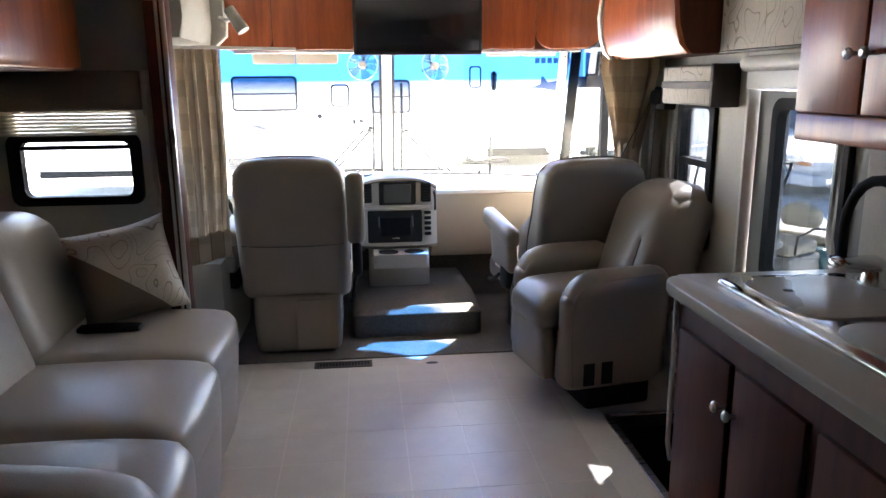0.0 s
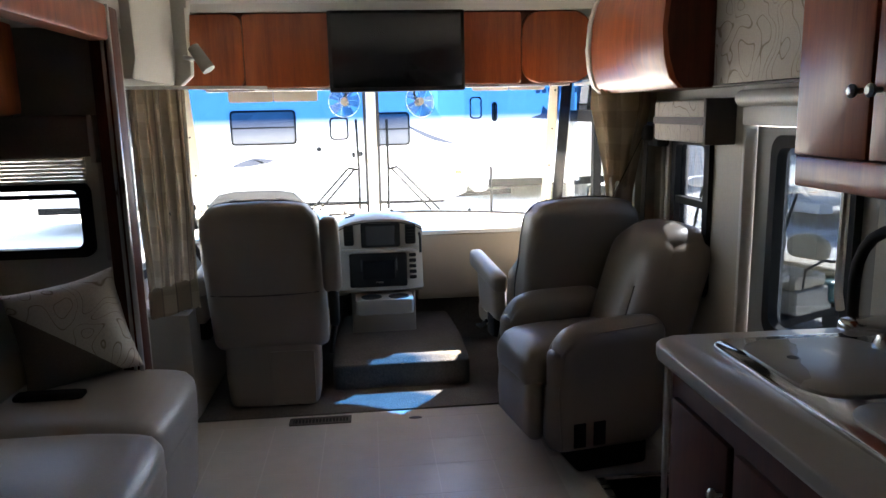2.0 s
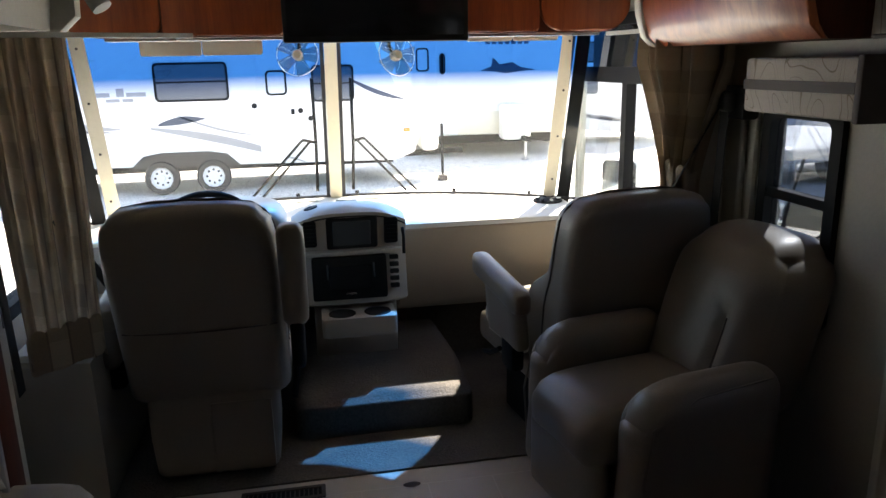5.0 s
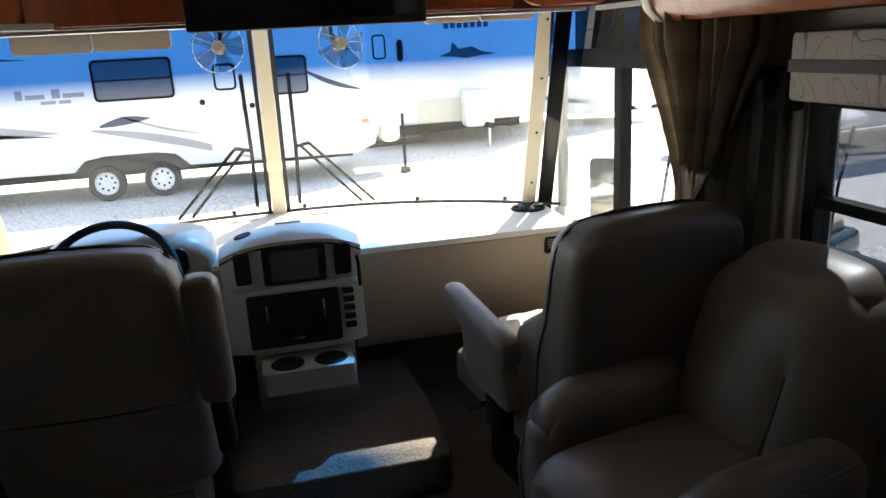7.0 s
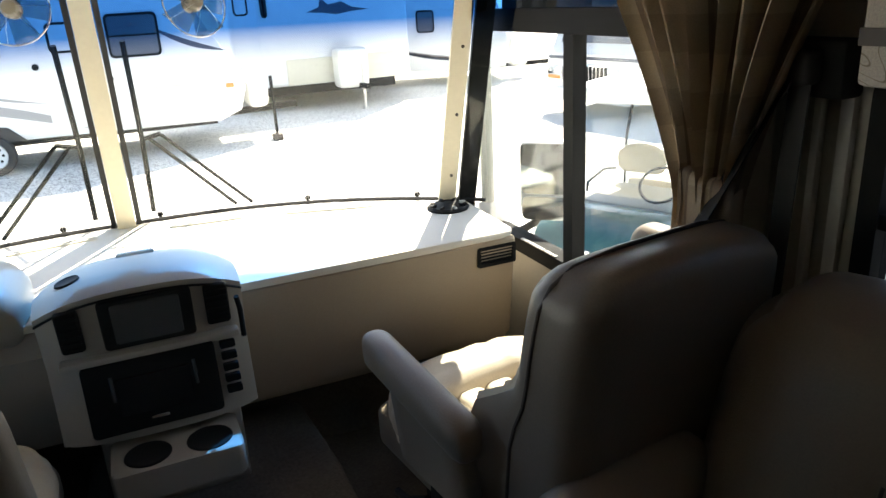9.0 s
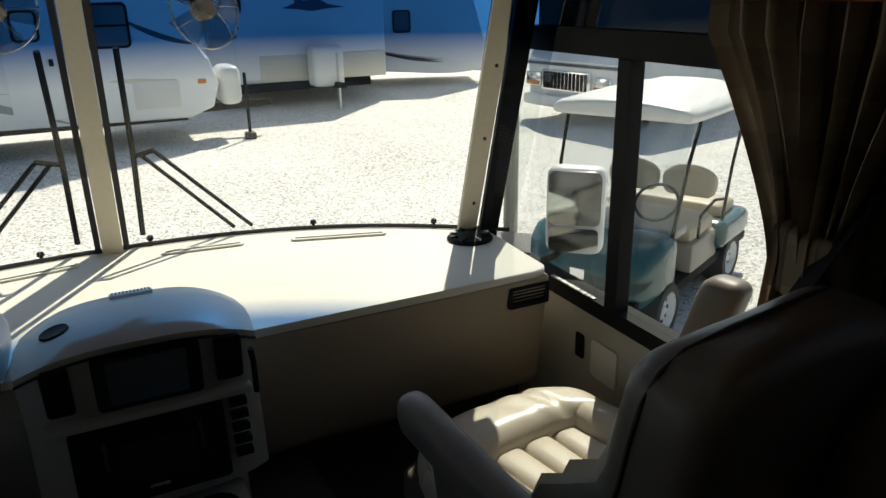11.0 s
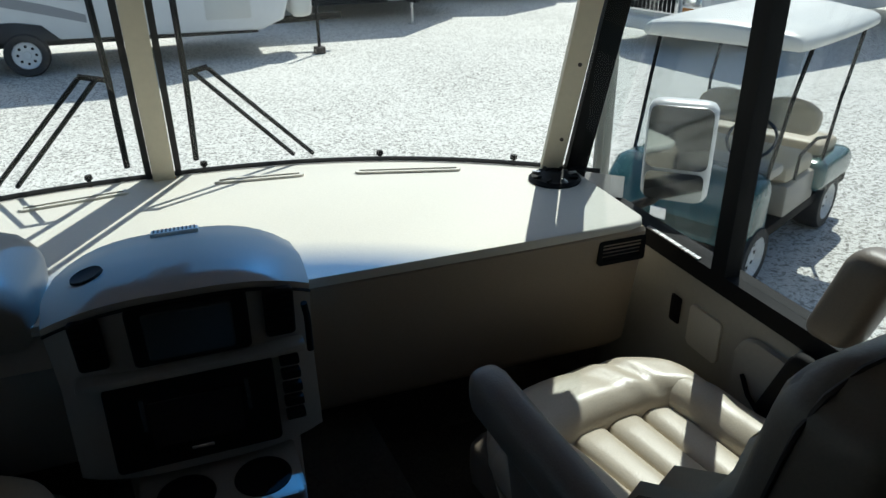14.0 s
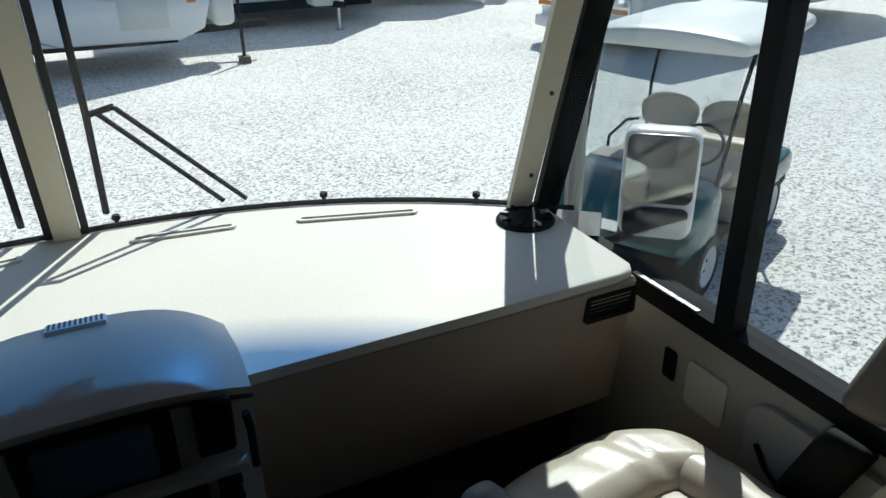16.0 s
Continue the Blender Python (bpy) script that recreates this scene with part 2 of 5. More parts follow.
M = {
    "leather": surface("taupe_leather", (0.20, 0.168, 0.135), 0.4, grain=220, vary=0.1, bump=0.12),
    "sofa": surface("sofa_leather", (0.35, 0.315, 0.275), 0.36, grain=220, vary=0.1, bump=0.12),
    "cream_leather": surface("cream_leather", (0.62, 0.55, 0.435), 0.38, grain=220, vary=0.08, bump=0.12),
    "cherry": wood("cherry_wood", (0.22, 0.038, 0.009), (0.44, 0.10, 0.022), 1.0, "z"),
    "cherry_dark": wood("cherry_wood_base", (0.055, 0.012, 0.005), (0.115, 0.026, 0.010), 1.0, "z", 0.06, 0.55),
    "wall": surface("wall_vinyl", (0.46, 0.44, 0.38), 0.6, grain=90, vary=0.07, bump=0.08),
    "white_trim": surface("white_plastic", (0.62, 0.61, 0.57), 0.4, vary=0.05, bump=0.03),
    "ceiling": surface("ceiling_fabric", (0.60, 0.58, 0.53), 0.85, grain=200, vary=0.05, bump=0.1),
    "dash": surface("dash_vinyl", (0.72, 0.69, 0.61), 0.62, grain=180, vary=0.05, bump=0.12),
    "dash_face": surface("dash_carpeted_face", (0.40, 0.33, 0.25), 0.85, grain=260, vary=0.1, bump=0.2),
    "plastic": surface("grey_beige_plastic", (0.34, 0.31, 0.265), 0.42, vary=0.05, bump=0.05, grain=300),
    "black": surface("black_plastic", (0.008, 0.008, 0.008), 0.7, vary=0.2, bump=0.05, grain=200, spec=0.2),
    "screen": surface("dark_screen", (0.012, 0.012, 0.014), 0.12, vary=0.05, bump=0.0),
    "lcd": surface("grey_display", (0.05, 0.055, 0.055), 0.2, vary=0.05, bump=0.0),
    "rubber": surface("black_rubber", (0.025, 0.025, 0.026), 0.7, vary=0.2, grain=120),
    "chrome": surface("chrome", (0.75, 0.75, 0.76), 0.12, 1.0, vary=0.04, bump=0.0),
    "steel": surface("brushed_steel", (0.55, 0.55, 0.55), 0.3, 1.0, vary=0.06, bump=0.02, stretch=(1, 20, 1)),
    "carpet": surface("brown_carpet", (0.12, 0.106, 0.092), 0.95, grain=95, vary=0.4, bump=0.9, broad=5),
    "tile": surface("vinyl_tile", (0.56, 0.505, 0.44), 0.36, grain=9, vary=0.10, bump=0.0, broad=0.5, rand=0.12, world_space=True),
    "grout": surface("vinyl_joint", (0.66, 0.61, 0.54), 0.45, vary=0.08),
    "laminate": surface("cream_laminate", (0.30, 0.27, 0.225), 0.34, grain=20, vary=0.03, bump=0.0),
    "sinkboard": surface("sink_cover", (0.36, 0.335, 0.30), 0.3, grain=20, vary=0.03, bump=0.0),
    "curtain": plaid("plaid_curtain", (0.60, 0.50, 0.37), (0.40, 0.315, 0.23), (0.21, 0.155, 0.12)),
    "fabric": swirl("swirl_fabric", (0.66, 0.61, 0.53), (0.34, 0.28, 0.21)),
    "pillow": swirl("pillow_fabric", (0.70, 0.65, 0.57), (0.36, 0.30, 0.23), (0.20, 0.16, 0.125)),
    "door_grey": surface("door_grey", (0.21, 0.21, 0.20), 0.5, vary=0.06, bump=0.05),
    "dark_band": surface("brown_band", (0.055, 0.042, 0.035), 0.6, vary=0.15),
    "valance_brown": surface("brown_quilted_valance", (0.15, 0.115, 0.095), 0.7, vary=0.2, grain=150, bump=0.15),
    "blind": thin_cloth("pleated_blind", (0.66, 0.62, 0.55), 0.55),
    "white_paint": surface("white_fibreglass", (0.72, 0.72, 0.71), 0.35, grain=12, vary=0.05, bump=0.02, broad=0.8),
    "cream_paint": surface("cream_fibreglass", (0.60, 0.57, 0.47), 0.4, grain=12, vary=0.06, bump=0.02, broad=0.8),
    "grey_paint": surface("grey_stripe", (0.30, 0.30, 0.31), 0.4, vary=0.08),
    "navy": surface("navy_stripe", (0.05, 0.06, 0.09), 0.4, vary=0.08),
    "green_paint": surface("green_cart_paint", (0.022, 0.085, 0.085), 0.25, vary=0.1, bump=0.0, coat=0.4),
    "white_roof": surface("white_cart_roof", (0.70, 0.69, 0.64), 0.4, vary=0.04, bump=0.02),
    "vinyl_seat": surface("beige_cart_vinyl", (0.42, 0.36, 0.26), 0.5, vary=0.08),
    "amber": surface("amber_lens", (0.6, 0.22, 0.05), 0.2, vary=0.05),
    "blade": glass("fan_blade_plastic", (0.72, 0.73, 0.72)),
    "pale": surface("visor_cream", (0.66, 0.60, 0.46), 0.7, vary=0.05),
    "window_dark": surface("dark_tinted_pane", (0.11, 0.12, 0.14), 0.1, vary=0.1, bump=0.0),
    "gravel": gravel_mat(),
    "windshield": glass("windshield_glass", (0.90, 0.93, 0.92), (1.335, 1.46, (0.026, 0.14, 0.40))),
    "clear": glass("clear_glass", (0.88, 0.90, 0.90)),
    "tinted": glass("tinted_glass", (0.33, 0.36, 0.40)),
    "smoke": glass("smoked_glass", (0.055, 0.062, 0.068)),
    "door_glass": glass("door_glass", (0.26, 0.29, 0.32)),
    "mirror": surface("mirror_glass", (0.85, 0.87, 0.86), 0.03, 1.0, vary=0.0, bump=0.0),
}


# ---- building helpers ----
def part(name, bm, material, parent=None, label="", smooth=True, angle=40):
    me = bpy.data.meshes.new(name)
    bmesh.ops.recalc_face_normals(bm, faces=bm.faces[:])
    bm.to_mesh(me)
    bm.free()
    me.materials.append(M[material])
    if smooth:
        me.polygons.foreach_set("use_smooth", [True] * len(me.polygons))
        me.set_sharp_from_angle(angle=radians(angle))
    ob = new(name, me)
    if parent:
        ob.parent = parent
    if label:
        ob["label"] = label
    return ob


def thing(name, label, category, at=None, group="", kind=""):
    e = new(name)
    e.empty_display_size = 0.1
    if at:
        e.matrix_basis = at
    return tagged(e, label, category, group, kind)


def box(bm, x0, x1, y0, y1, z0, z1, bevel=0.0, seg=2, m=None):
    r = bmesh.ops.create_cube(bm, size=1)
    vs = r["verts"]
    for v in vs:
        v.co = Vector(((x0 + x1) / 2 + v.co.x * (x1 - x0), (y0 + y1) / 2 + v.co.y * (y1 - y0), (z0 + z1) / 2 + v.co.z * (z1 - z0)))
    if m:
        bmesh.ops.transform(bm, matrix=m, verts=vs)
    if bevel:
        es = list({e for v in vs for e in v.link_edges})
        bmesh.ops.bevel(bm, geom=es, offset=bevel, segments=seg, profile=0.5, affect="EDGES")
    return bm


def soft(bm, c, h, r, n=8, f=None, m=None):
    """A cushion: a box with round edges of radius r, its points then moved by f."""
    c, h = Vector(c), Vector(h)
    seen = {}

    def vert(q):
        k = tuple(round(a, 5) for a in q)
        if k not in seen:
            inner = Vector([max(-(h[i] - r), min(h[i] - r, q[i])) for i in range(3)])
            d = Vector(q) - inner
            p = inner + (d.normalized() * r if d.length > 1e-9 else d)
            u = Vector([q[i] / h[i] for i in range(3)])
            p = p + c
            if f:
                p = Vector(f(p, u))
            if m:
                p = m @ p
            seen[k] = bm.verts.new(p)
        return seen[k]
    g = [math.sin((i / n - 0.5) * math.pi) * 0.5 + (i / n - 0.5) for i in range(n + 1)]
    for a in range(3):
        b1, b2 = (a + 1) % 3, (a + 2) % 3
        for s in (-1, 1):
            for i in range(n):
                for j in range(n):
                    quad = []
                    for di, dj in ((0, 0), (1, 0), (1, 1), (0, 1)):
                        q = [0, 0, 0]
                        q[a], q[b1], q[b2] = s * h[a], g[i + di] * h[b1], g[j + dj] * h[b2]
                        quad.append(vert(q))
                    if len(set(quad)) > 2:
                        try:
                            bm.faces.new(quad if s > 0 else quad[::-1])
                        except ValueError:
                            pass
    return bm


def prism(bm, pts, axis, a, b, bevel=0.0, seg=2, m=None):
    """An outline in the plane across one axis, pulled from a to b along it."""
    def at(p, w):
        return {"x": (w, p[0], p[1]), "y": (p[0], w, p[1]), "z": (p[0], p[1], w)}[axis]
    lo, hi = [bm.verts.new(at(p, a)) for p in pts], [bm.verts.new(at(p, b)) for p in pts]
    n = len(pts)
    fs = [bm.faces.new(lo[::-1]), bm.faces.new(hi)]
    for i in range(n):
        fs.append(bm.faces.new((lo[i], lo[(i + 1) % n], hi[(i + 1) % n], hi[i])))
    if m:
        bmesh.ops.transform(bm, matrix=m, verts=lo + hi)
    if bevel:
        es = list({e for f in fs[:2] for e in f.edges})
        bmesh.ops.bevel(bm, geom=es, offset=bevel, segments=seg, profile=0.5, affect="EDGES")
    return bm


def rrect(x0, x1, y0, y1, r, n=5):
    pts = []
    for cx, cy, a0 in ((x1 - r, y1 - r, 0), (x0 + r, y1 - r, 90), (x0 + r, y0 + r, 180), (x1 - r, y0 + r, 270)):
        for i in range(n + 1):
            a = radians(a0 + 90 * i / n)
            pts.append((cx + r * math.cos(a), cy + r * math.sin(a)))
    return pts


def ring(bm, outer, inner, axis, a, b, m=None):
    """A frame between two outlines of equal count, pulled from a to b."""
    def at(p, w):
        return {"x": (w, p[0], p[1]), "y": (p[0], w, p[1]), "z": (p[0], p[1], w)}[axis]
    o0, o1 = [bm.verts.new(at(p, a)) for p in outer], [bm.verts.new(at(p, b)) for p in outer]
    i0, i1 = [bm.verts.new(at(p, a)) for p in inner], [bm.verts.new(at(p, b)) for p in inner]
    n = len(outer)
    for i in range(n):
        j = (i + 1) % n
        for q in ((o0[i], o0[j], i0[j], i0[i]), (o1[i], i1[i], i1[j], o1[j]), (o0[i], o1[i], o1[j], o0[j]), (i0[i], i0[j], i1[j], i1[i])):
            bm.faces.new(q)
    if m:
        bmesh.ops.transform(bm, matrix=m, verts=o0 + o1 + i0 + i1)
    return bm


def tube(bm, pts, r, n=10, cap=True):
    """A round bar along points; r may be one radius or one for each point."""
    pts = [Vector(p) for p in pts]
    rs = r if isinstance(r, (list, tuple)) else [r] * len(pts)
    rows = []
    up = Vector((0.3, 0.2, 1)).normalized()
    for i, p in enumerate(pts):
        d = (pts[min(i + 1, len(pts) - 1)] - pts[max(i - 1, 0)]).normalized()
        s = d.cross(up)
        if s.length < 0.05:
            s = d.cross(Vector((1, 0, 0)))
        s.normalize()
        u = s.cross(d).normalized()
        rows.append([bm.verts.new(p + rs[i] * (s * math.cos(2 * math.pi * k / n) + u * math.sin(2 * math.pi * k / n))) for k in range(n)])
    for i in range(len(rows) - 1):
        for k in range(n):
            bm.faces.new((rows[i][k], rows[i][(k + 1) % n], rows[i + 1][(k + 1) % n], rows[i + 1][k]))
    if cap:
        bm.faces.new(rows[0][::-1]), bm.faces.new(rows[-1])
    return bm


def lathe(bm, prof, m=None, n=24, cap=True):
    """Radii and heights turned round z."""
    rows = []
    for r, z in prof:
        rows.append([bm.verts.new((r * math.cos(2 * math.pi * k / n), r * math.sin(2 * math.pi * k / n), z)) for k in range(n)])
    for i in range(len(rows) - 1):
        for k in range(n):
            bm.faces.new((rows[i][k], rows[i][(k + 1) % n], rows[i + 1][(k + 1) % n], rows[i + 1][k]))
    if cap:
        bm.faces.new(rows[0][::-1]), bm.faces.new(rows[-1])
    if m:
        bmesh.ops.transform(bm, matrix=m, verts=[v for row in rows for v in row])
    return bm


def slab(bm, axis, w0, w1, a0, a1, b0, b1, holes=()):
    """A wall between w0 and w1 on its axis, spanning a and b, with openings (a0, a1, b0, b1) right through it."""
    A = sorted({a0, a1, *[h[0] for h in holes], *[h[1] for h in holes]})
    B = sorted({b0, b1, *[h[2] for h in holes], *[h[3] for h in holes]})
    full = {}
    for i in range(len(A) - 1):
        for j in range(len(B) - 1):
            ca, cb = (A[i] + A[i + 1]) / 2, (B[j] + B[j + 1]) / 2
            full[i, j] = not any(h[0] < ca < h[1] and h[2] < cb < h[3] for h in holes)
    vs = {}

    def v(w, a, b):
        k = (w, a, b)
        if k not in vs:
            vs[k] = bm.verts.new({"x": (w, a, b), "y": (a, w, b), "z": (a, b, w)}[axis])
        return vs[k]
    for (i, j), f in full.items():
        if not f:
            continue
        p = [(A[i], B[j]), (A[i + 1], B[j]), (A[i + 1], B[j + 1]), (A[i], B[j + 1])]
        for w in (w0, w1):
            bm.faces.new([v(w, *q) for q in p])
        for k, (di, dj) in enumerate(((0, -1), (1, 0), (0, 1), (-1, 0))):
            if not full.get((i + di, j + dj)):
                bm.faces.new((v(w0, *p[k]), v(w0, *p[(k + 1) % 4]), v(w1, *p[(k + 1) % 4]), v(w1, *p[k])))
    return bm


B = bmesh.new


def struct(name, bm, material, label, category, smooth=False):
    return tagged(part(name, bm, material, None, smooth=smooth), label, category, kind="structure")


def beam(bm, p0, p1, w, d, side=(1, 0, 0)):
    """A square bar from p0 to p1, w wide along side, d deep across it."""
    p0, p1, s = Vector(p0), Vector(p1), Vector(side)
    t = (p1 - p0).normalized()
    u = t.cross(s).normalized()
    s = u.cross(t).normalized()
    vs = [bm.verts.new(p + s * a * w / 2 + u * b * d / 2) for p in (p0, p1) for a, b in ((-1, -1), (1, -1), (1, 1), (-1, 1))]
    for q in ((0, 1, 2, 3), (7, 6, 5, 4), (0, 4, 5, 1), (1, 5, 6, 2), (2, 6, 7, 3), (3, 7, 4, 0)):
        bm.faces.new([vs[i] for i in q])
    return bm


CX, XR, XC, XL = 0.76, 2.12, 2.02, -0.46      # middle line, right wall, right and left cab walls
GROUND = -0.95
CEIL = 2.03


def glass_y(x, z):
    u = abs((x - CX) / 1.22)
    return 6.02 - 0.45 * u ** 2.4 - 0.35 * (z - 0.79)


# ---- shell of the coach ----
floor = struct("floor", slab(B(), "z", -0.06, -0.0006, -0.75, XR, -1.6, 4.40, [(1.63, XR, 2.80, 3.58)]), "grout", "pale printed vinyl floor joints", "floor")
struct("floor_cab", slab(B(), "z", -0.06, 0.008, -0.75, XC, 4.40, 5.62), "carpet", "dark brown carpet over the cab floor", "floor")
bm = B()
for z0, y0, y1 in ((-0.32, 2.80, 3.58), (-0.62, 2.80, 3.58)):
    x0 = 1.63 if z0 > -0.5 else 1.88
    slab(bm, "z", z0 - 0.03, z0, x0, 2.16, y0, y1)
slab(bm, "x", 1.60, 1.63, 2.80, 3.58, -0.62, -0.006), slab(bm, "x", 1.85, 1.88, 2.80, 3.58, -0.62, -0.32)
slab(bm, "y", 2.77, 2.80, 1.60, 2.16, -0.65, -0.006), slab(bm, "y", 3.58, 3.61, 1.60, 2.16, -0.65, -0.006)
struct("step_well", bm, "black", "black rubber entry step well", "steps")
bm = B()
box(bm, 1.605, 1.635, 2.80, 3.60, -0.004, 0.006, 0.003), box(bm, 1.605, 2.1, 3.58, 3.605, -0.004, 0.006, 0.003)
struct("trim_step", bm, "steel", "bright metal nosing round the step well", "trim")
struct("wall_right", slab(B(), "x", XR, XR + 0.05, -1.6, 4.36, -0.65, CEIL, [(2.77, 3.47, -0.64, 1.47), (3.78, 4.095, 0.71, 1.33)]), "wall", "beige vinyl covered side wall", "wall")
bm = slab(B(), "x", XC, XC + 0.05, 4.36, 5.62, -0.1, CEIL, [(4.42, 5.605, 0.668, 1.67)])
slab(bm, "y", 4.36, 4.40, XC + 0.05, XR + 0.05, -0.1, CEIL)
struct("wall_cab_right", bm, "wall", "beige cab side panel", "wall")
bm = slab(B(), "x", XL - 0.05, XL, 4.38, 5.62, -0.1, CEIL, [(4.46, 5.56, 0.70, 1.67)])
beam(bm, (-0.29, 3.74, 0.98), (-0.48, 4.39, 0.98), 0.04, 2.1, (1, 0.28, 0))
struct("wall_cab_left", bm, "wall", "beige cab side panel", "wall")
struct("wall_slide_end", slab(B(), "y", 3.72, 3.76, -1.12, -0.14, 0.0, 1.84, [(-0.76, -0.31, 1.0, 1.345)]), "wall", "grey beige end wall of the slide-out", "wall")
struct("wall_slide_side", slab(B(), "x", -1.12, -1.08, -0.4, 3.72, 0.0, 1.84), "wall", "beige slide-out side wall", "wall")
struct("wall_left", slab(B(), "x", -0.75, -0.70, -1.6, -0.36, -0.06, CEIL), "wall", "beige side wall", "wall")
struct("wall_slide_back", slab(B(), "y", -0.40, -0.36, -1.12, -0.14, 0.0, 1.84), "wall", "beige slide-out end wall", "wall")
struct("floor_slide", slab(B(), "z", 0.0, 0.06, -1.12, -0.10, -0.40, 3.72), "carpet", "brown carpeted slide-out floor", "floor")
struct("ceiling_slide", slab(B(), "z", 1.80, 1.84, -1.12, -0.14, -0.40, 3.76), "ceiling", "cream slide-out ceiling", "ceiling")
struct("wall_above_slide", slab(B(), "x", -0.18, -0.14, -1.6, 4.4, 1.80, CEIL), "wall", "beige header over the slide-out", "wall")
struct("wall_rear", slab(B(), "y", -1.65, -1.6, -1.12, XR + 0.05, -0.06, CEIL), "wall", "beige rear partition", "wall")
struct("ceiling", slab(B(), "z", CEIL, CEIL + 0.05, -0.8, XR + 0.05, -1.65, 5.62), "ceiling", "cream padded ceiling", "ceiling")
bm = B()
n = 16
top, low = [], []
for i in range(n + 1):
    x = XL - 0.05 + (XC + 0.05 - XL + 0.05) * i / n
    top.append(bm.verts.new((x, glass_y(x, 1.95) + 0.02, CEIL + 0.05))), low.append(bm.verts.new((x, glass_y(x, 1.95) + 0.02, 1.93)))
for i in range(n):
    bm.faces.new((low[i], low[i + 1], top[i + 1], top[i]))
bmesh.ops.solidify(bm, geom=bm.faces[:], thickness=0.05)
struct("wall_front_cap", bm, "pale", "cream front cap above the windshield", "wall")
bm = B()
low, top = [], []
for i in range(n + 1):
    x = XL - 0.05 + (XC + 0.05 - XL + 0.05) * i / n
    top.append(bm.verts.new((x, glass_y(x, 0.79) + 0.03, 0.775))), low.append(bm.verts.new((x, glass_y(x, 0.79) + 0.05, -0.7)))
for i in range(n):
    bm.faces.new((low[i], low[i + 1], top[i + 1], top[i]))
bmesh.ops.solidify(bm, geom=bm.faces[:], thickness=0.05)
struct("wall_front_nose", bm, "white_paint", "white front of the coach below the windshield", "wall")

# trim round the slide-out opening
bm = B()
box(bm, -0.20, -0.125, 3.60, 3.71, 0.03, 1.86, 0.012)
struct("trim_slide_post", bm, "cherry_dark", "dark cherry upright trim of the slide-out", "trim", True)
bm = B()
box(bm, -0.135, -0.118, 3.585, 3.60, 0.03, 1.86, 0.004), box(bm, -0.155, -0.145, 3.585, 3.60, 0.03, 1.86, 0.003)
struct("trim_slide_seal", bm, "steel", "bright seal strip on the slide-out trim", "trim", True)
bm = B()
box(bm, -0.20, -0.125, -0.4, 3.60, 1.74, 1.86, 0.012)
struct("trim_slide_header", bm, "cherry", "cherry header board along the slide-out", "trim", True)

# windshield
ws = thing("windshield", "wide curved two-piece windshield with blue shade band", "window", kind="structure")
for name, xa, xb in (("pane", XL + 0.01, CX - 0.015), ("pane", CX + 0.015, XC - 0.01)):
    bm = B()
    nx, nz = 14, 8
    g = [[bm.verts.new((xa + (xb - xa) * i / nx, glass_y(xa + (xb - xa) * i / nx, 0.785 + 1.165 * j / nz), 0.785 + 1.165 * j / nz)) for j in range(nz + 1)] for i in range(nx + 1)]
    for i in range(nx):
        for j in range(nz):
            bm.faces.new((g[i][j], g[i + 1][j], g[i + 1][j + 1], g[i][j + 1]))
    part("pane", bm, "windshield", ws, "glass clear below, blue along the top", angle=80)
part("centre_post", beam(B(), (CX, glass_y(CX, 0.77) - 0.02, 0.77), (CX, glass_y(CX, 1.96) - 0.02, 1.96), 0.062, 0.04), "pale", ws, "cream centre post", smooth=False)
bm = B()
for s in (-1, 1):
    x = CX + s * 0.043
    beam(bm, (x, glass_y(x, 0.78) - 0.004, 0.78), (x, glass_y(x, 1.96) - 0.004, 1.96), 0.018, 0.02)
part("rubber_seal", bm, "rubber", ws, smooth=False)
bm = B()
pts = [(x, glass_y(x, 0.79) - 0.006, 0.792) for x in [XL + 0.02 + (XC - XL - 0.04) * i / 30 for i in range(31)]]
tube(bm, pts, 0.008, 6)
part("lower_seal", bm, "rubber", ws)
for s, sx in ((1, XC), (-1, XL)):
    b0, b1 = (sx - s * 0.137, 5.645, 0.78), (sx - s * 0.140, 5.27, 1.94)
    post = thing("corner_post", "cream screwed corner post beside the windshield", "post", kind="structure")
    part("cover", beam(B(), b0, b1, 0.062, 0.03, (s, -0.35, 0)), "pale", post, smooth=False)
    part("window_bar", beam(B(), (sx - s * 0.068, 5.65, 0.66), (sx - s * 0.070, 5.26, 1.95), 0.062, 0.035, (s, -0.35, 0)), "black", post, "black window bar", smooth=False)
    for k in (0.1, 0.3, 0.5, 0.7, 0.9):
        p = Vector(b0).lerp(Vector(b1), k)
        bm = lathe(B(), [(0.006, 0), (0.006, 0.003), (0.003, 0.005)], Matrix.Translation(p + Vector((-s * 0.004, -0.03, 0))) @ Euler((radians(80), 0, radians(-25 * s))).to_matrix().to_4x4(), 10)
        part("screw", bm, "dark_band", post)

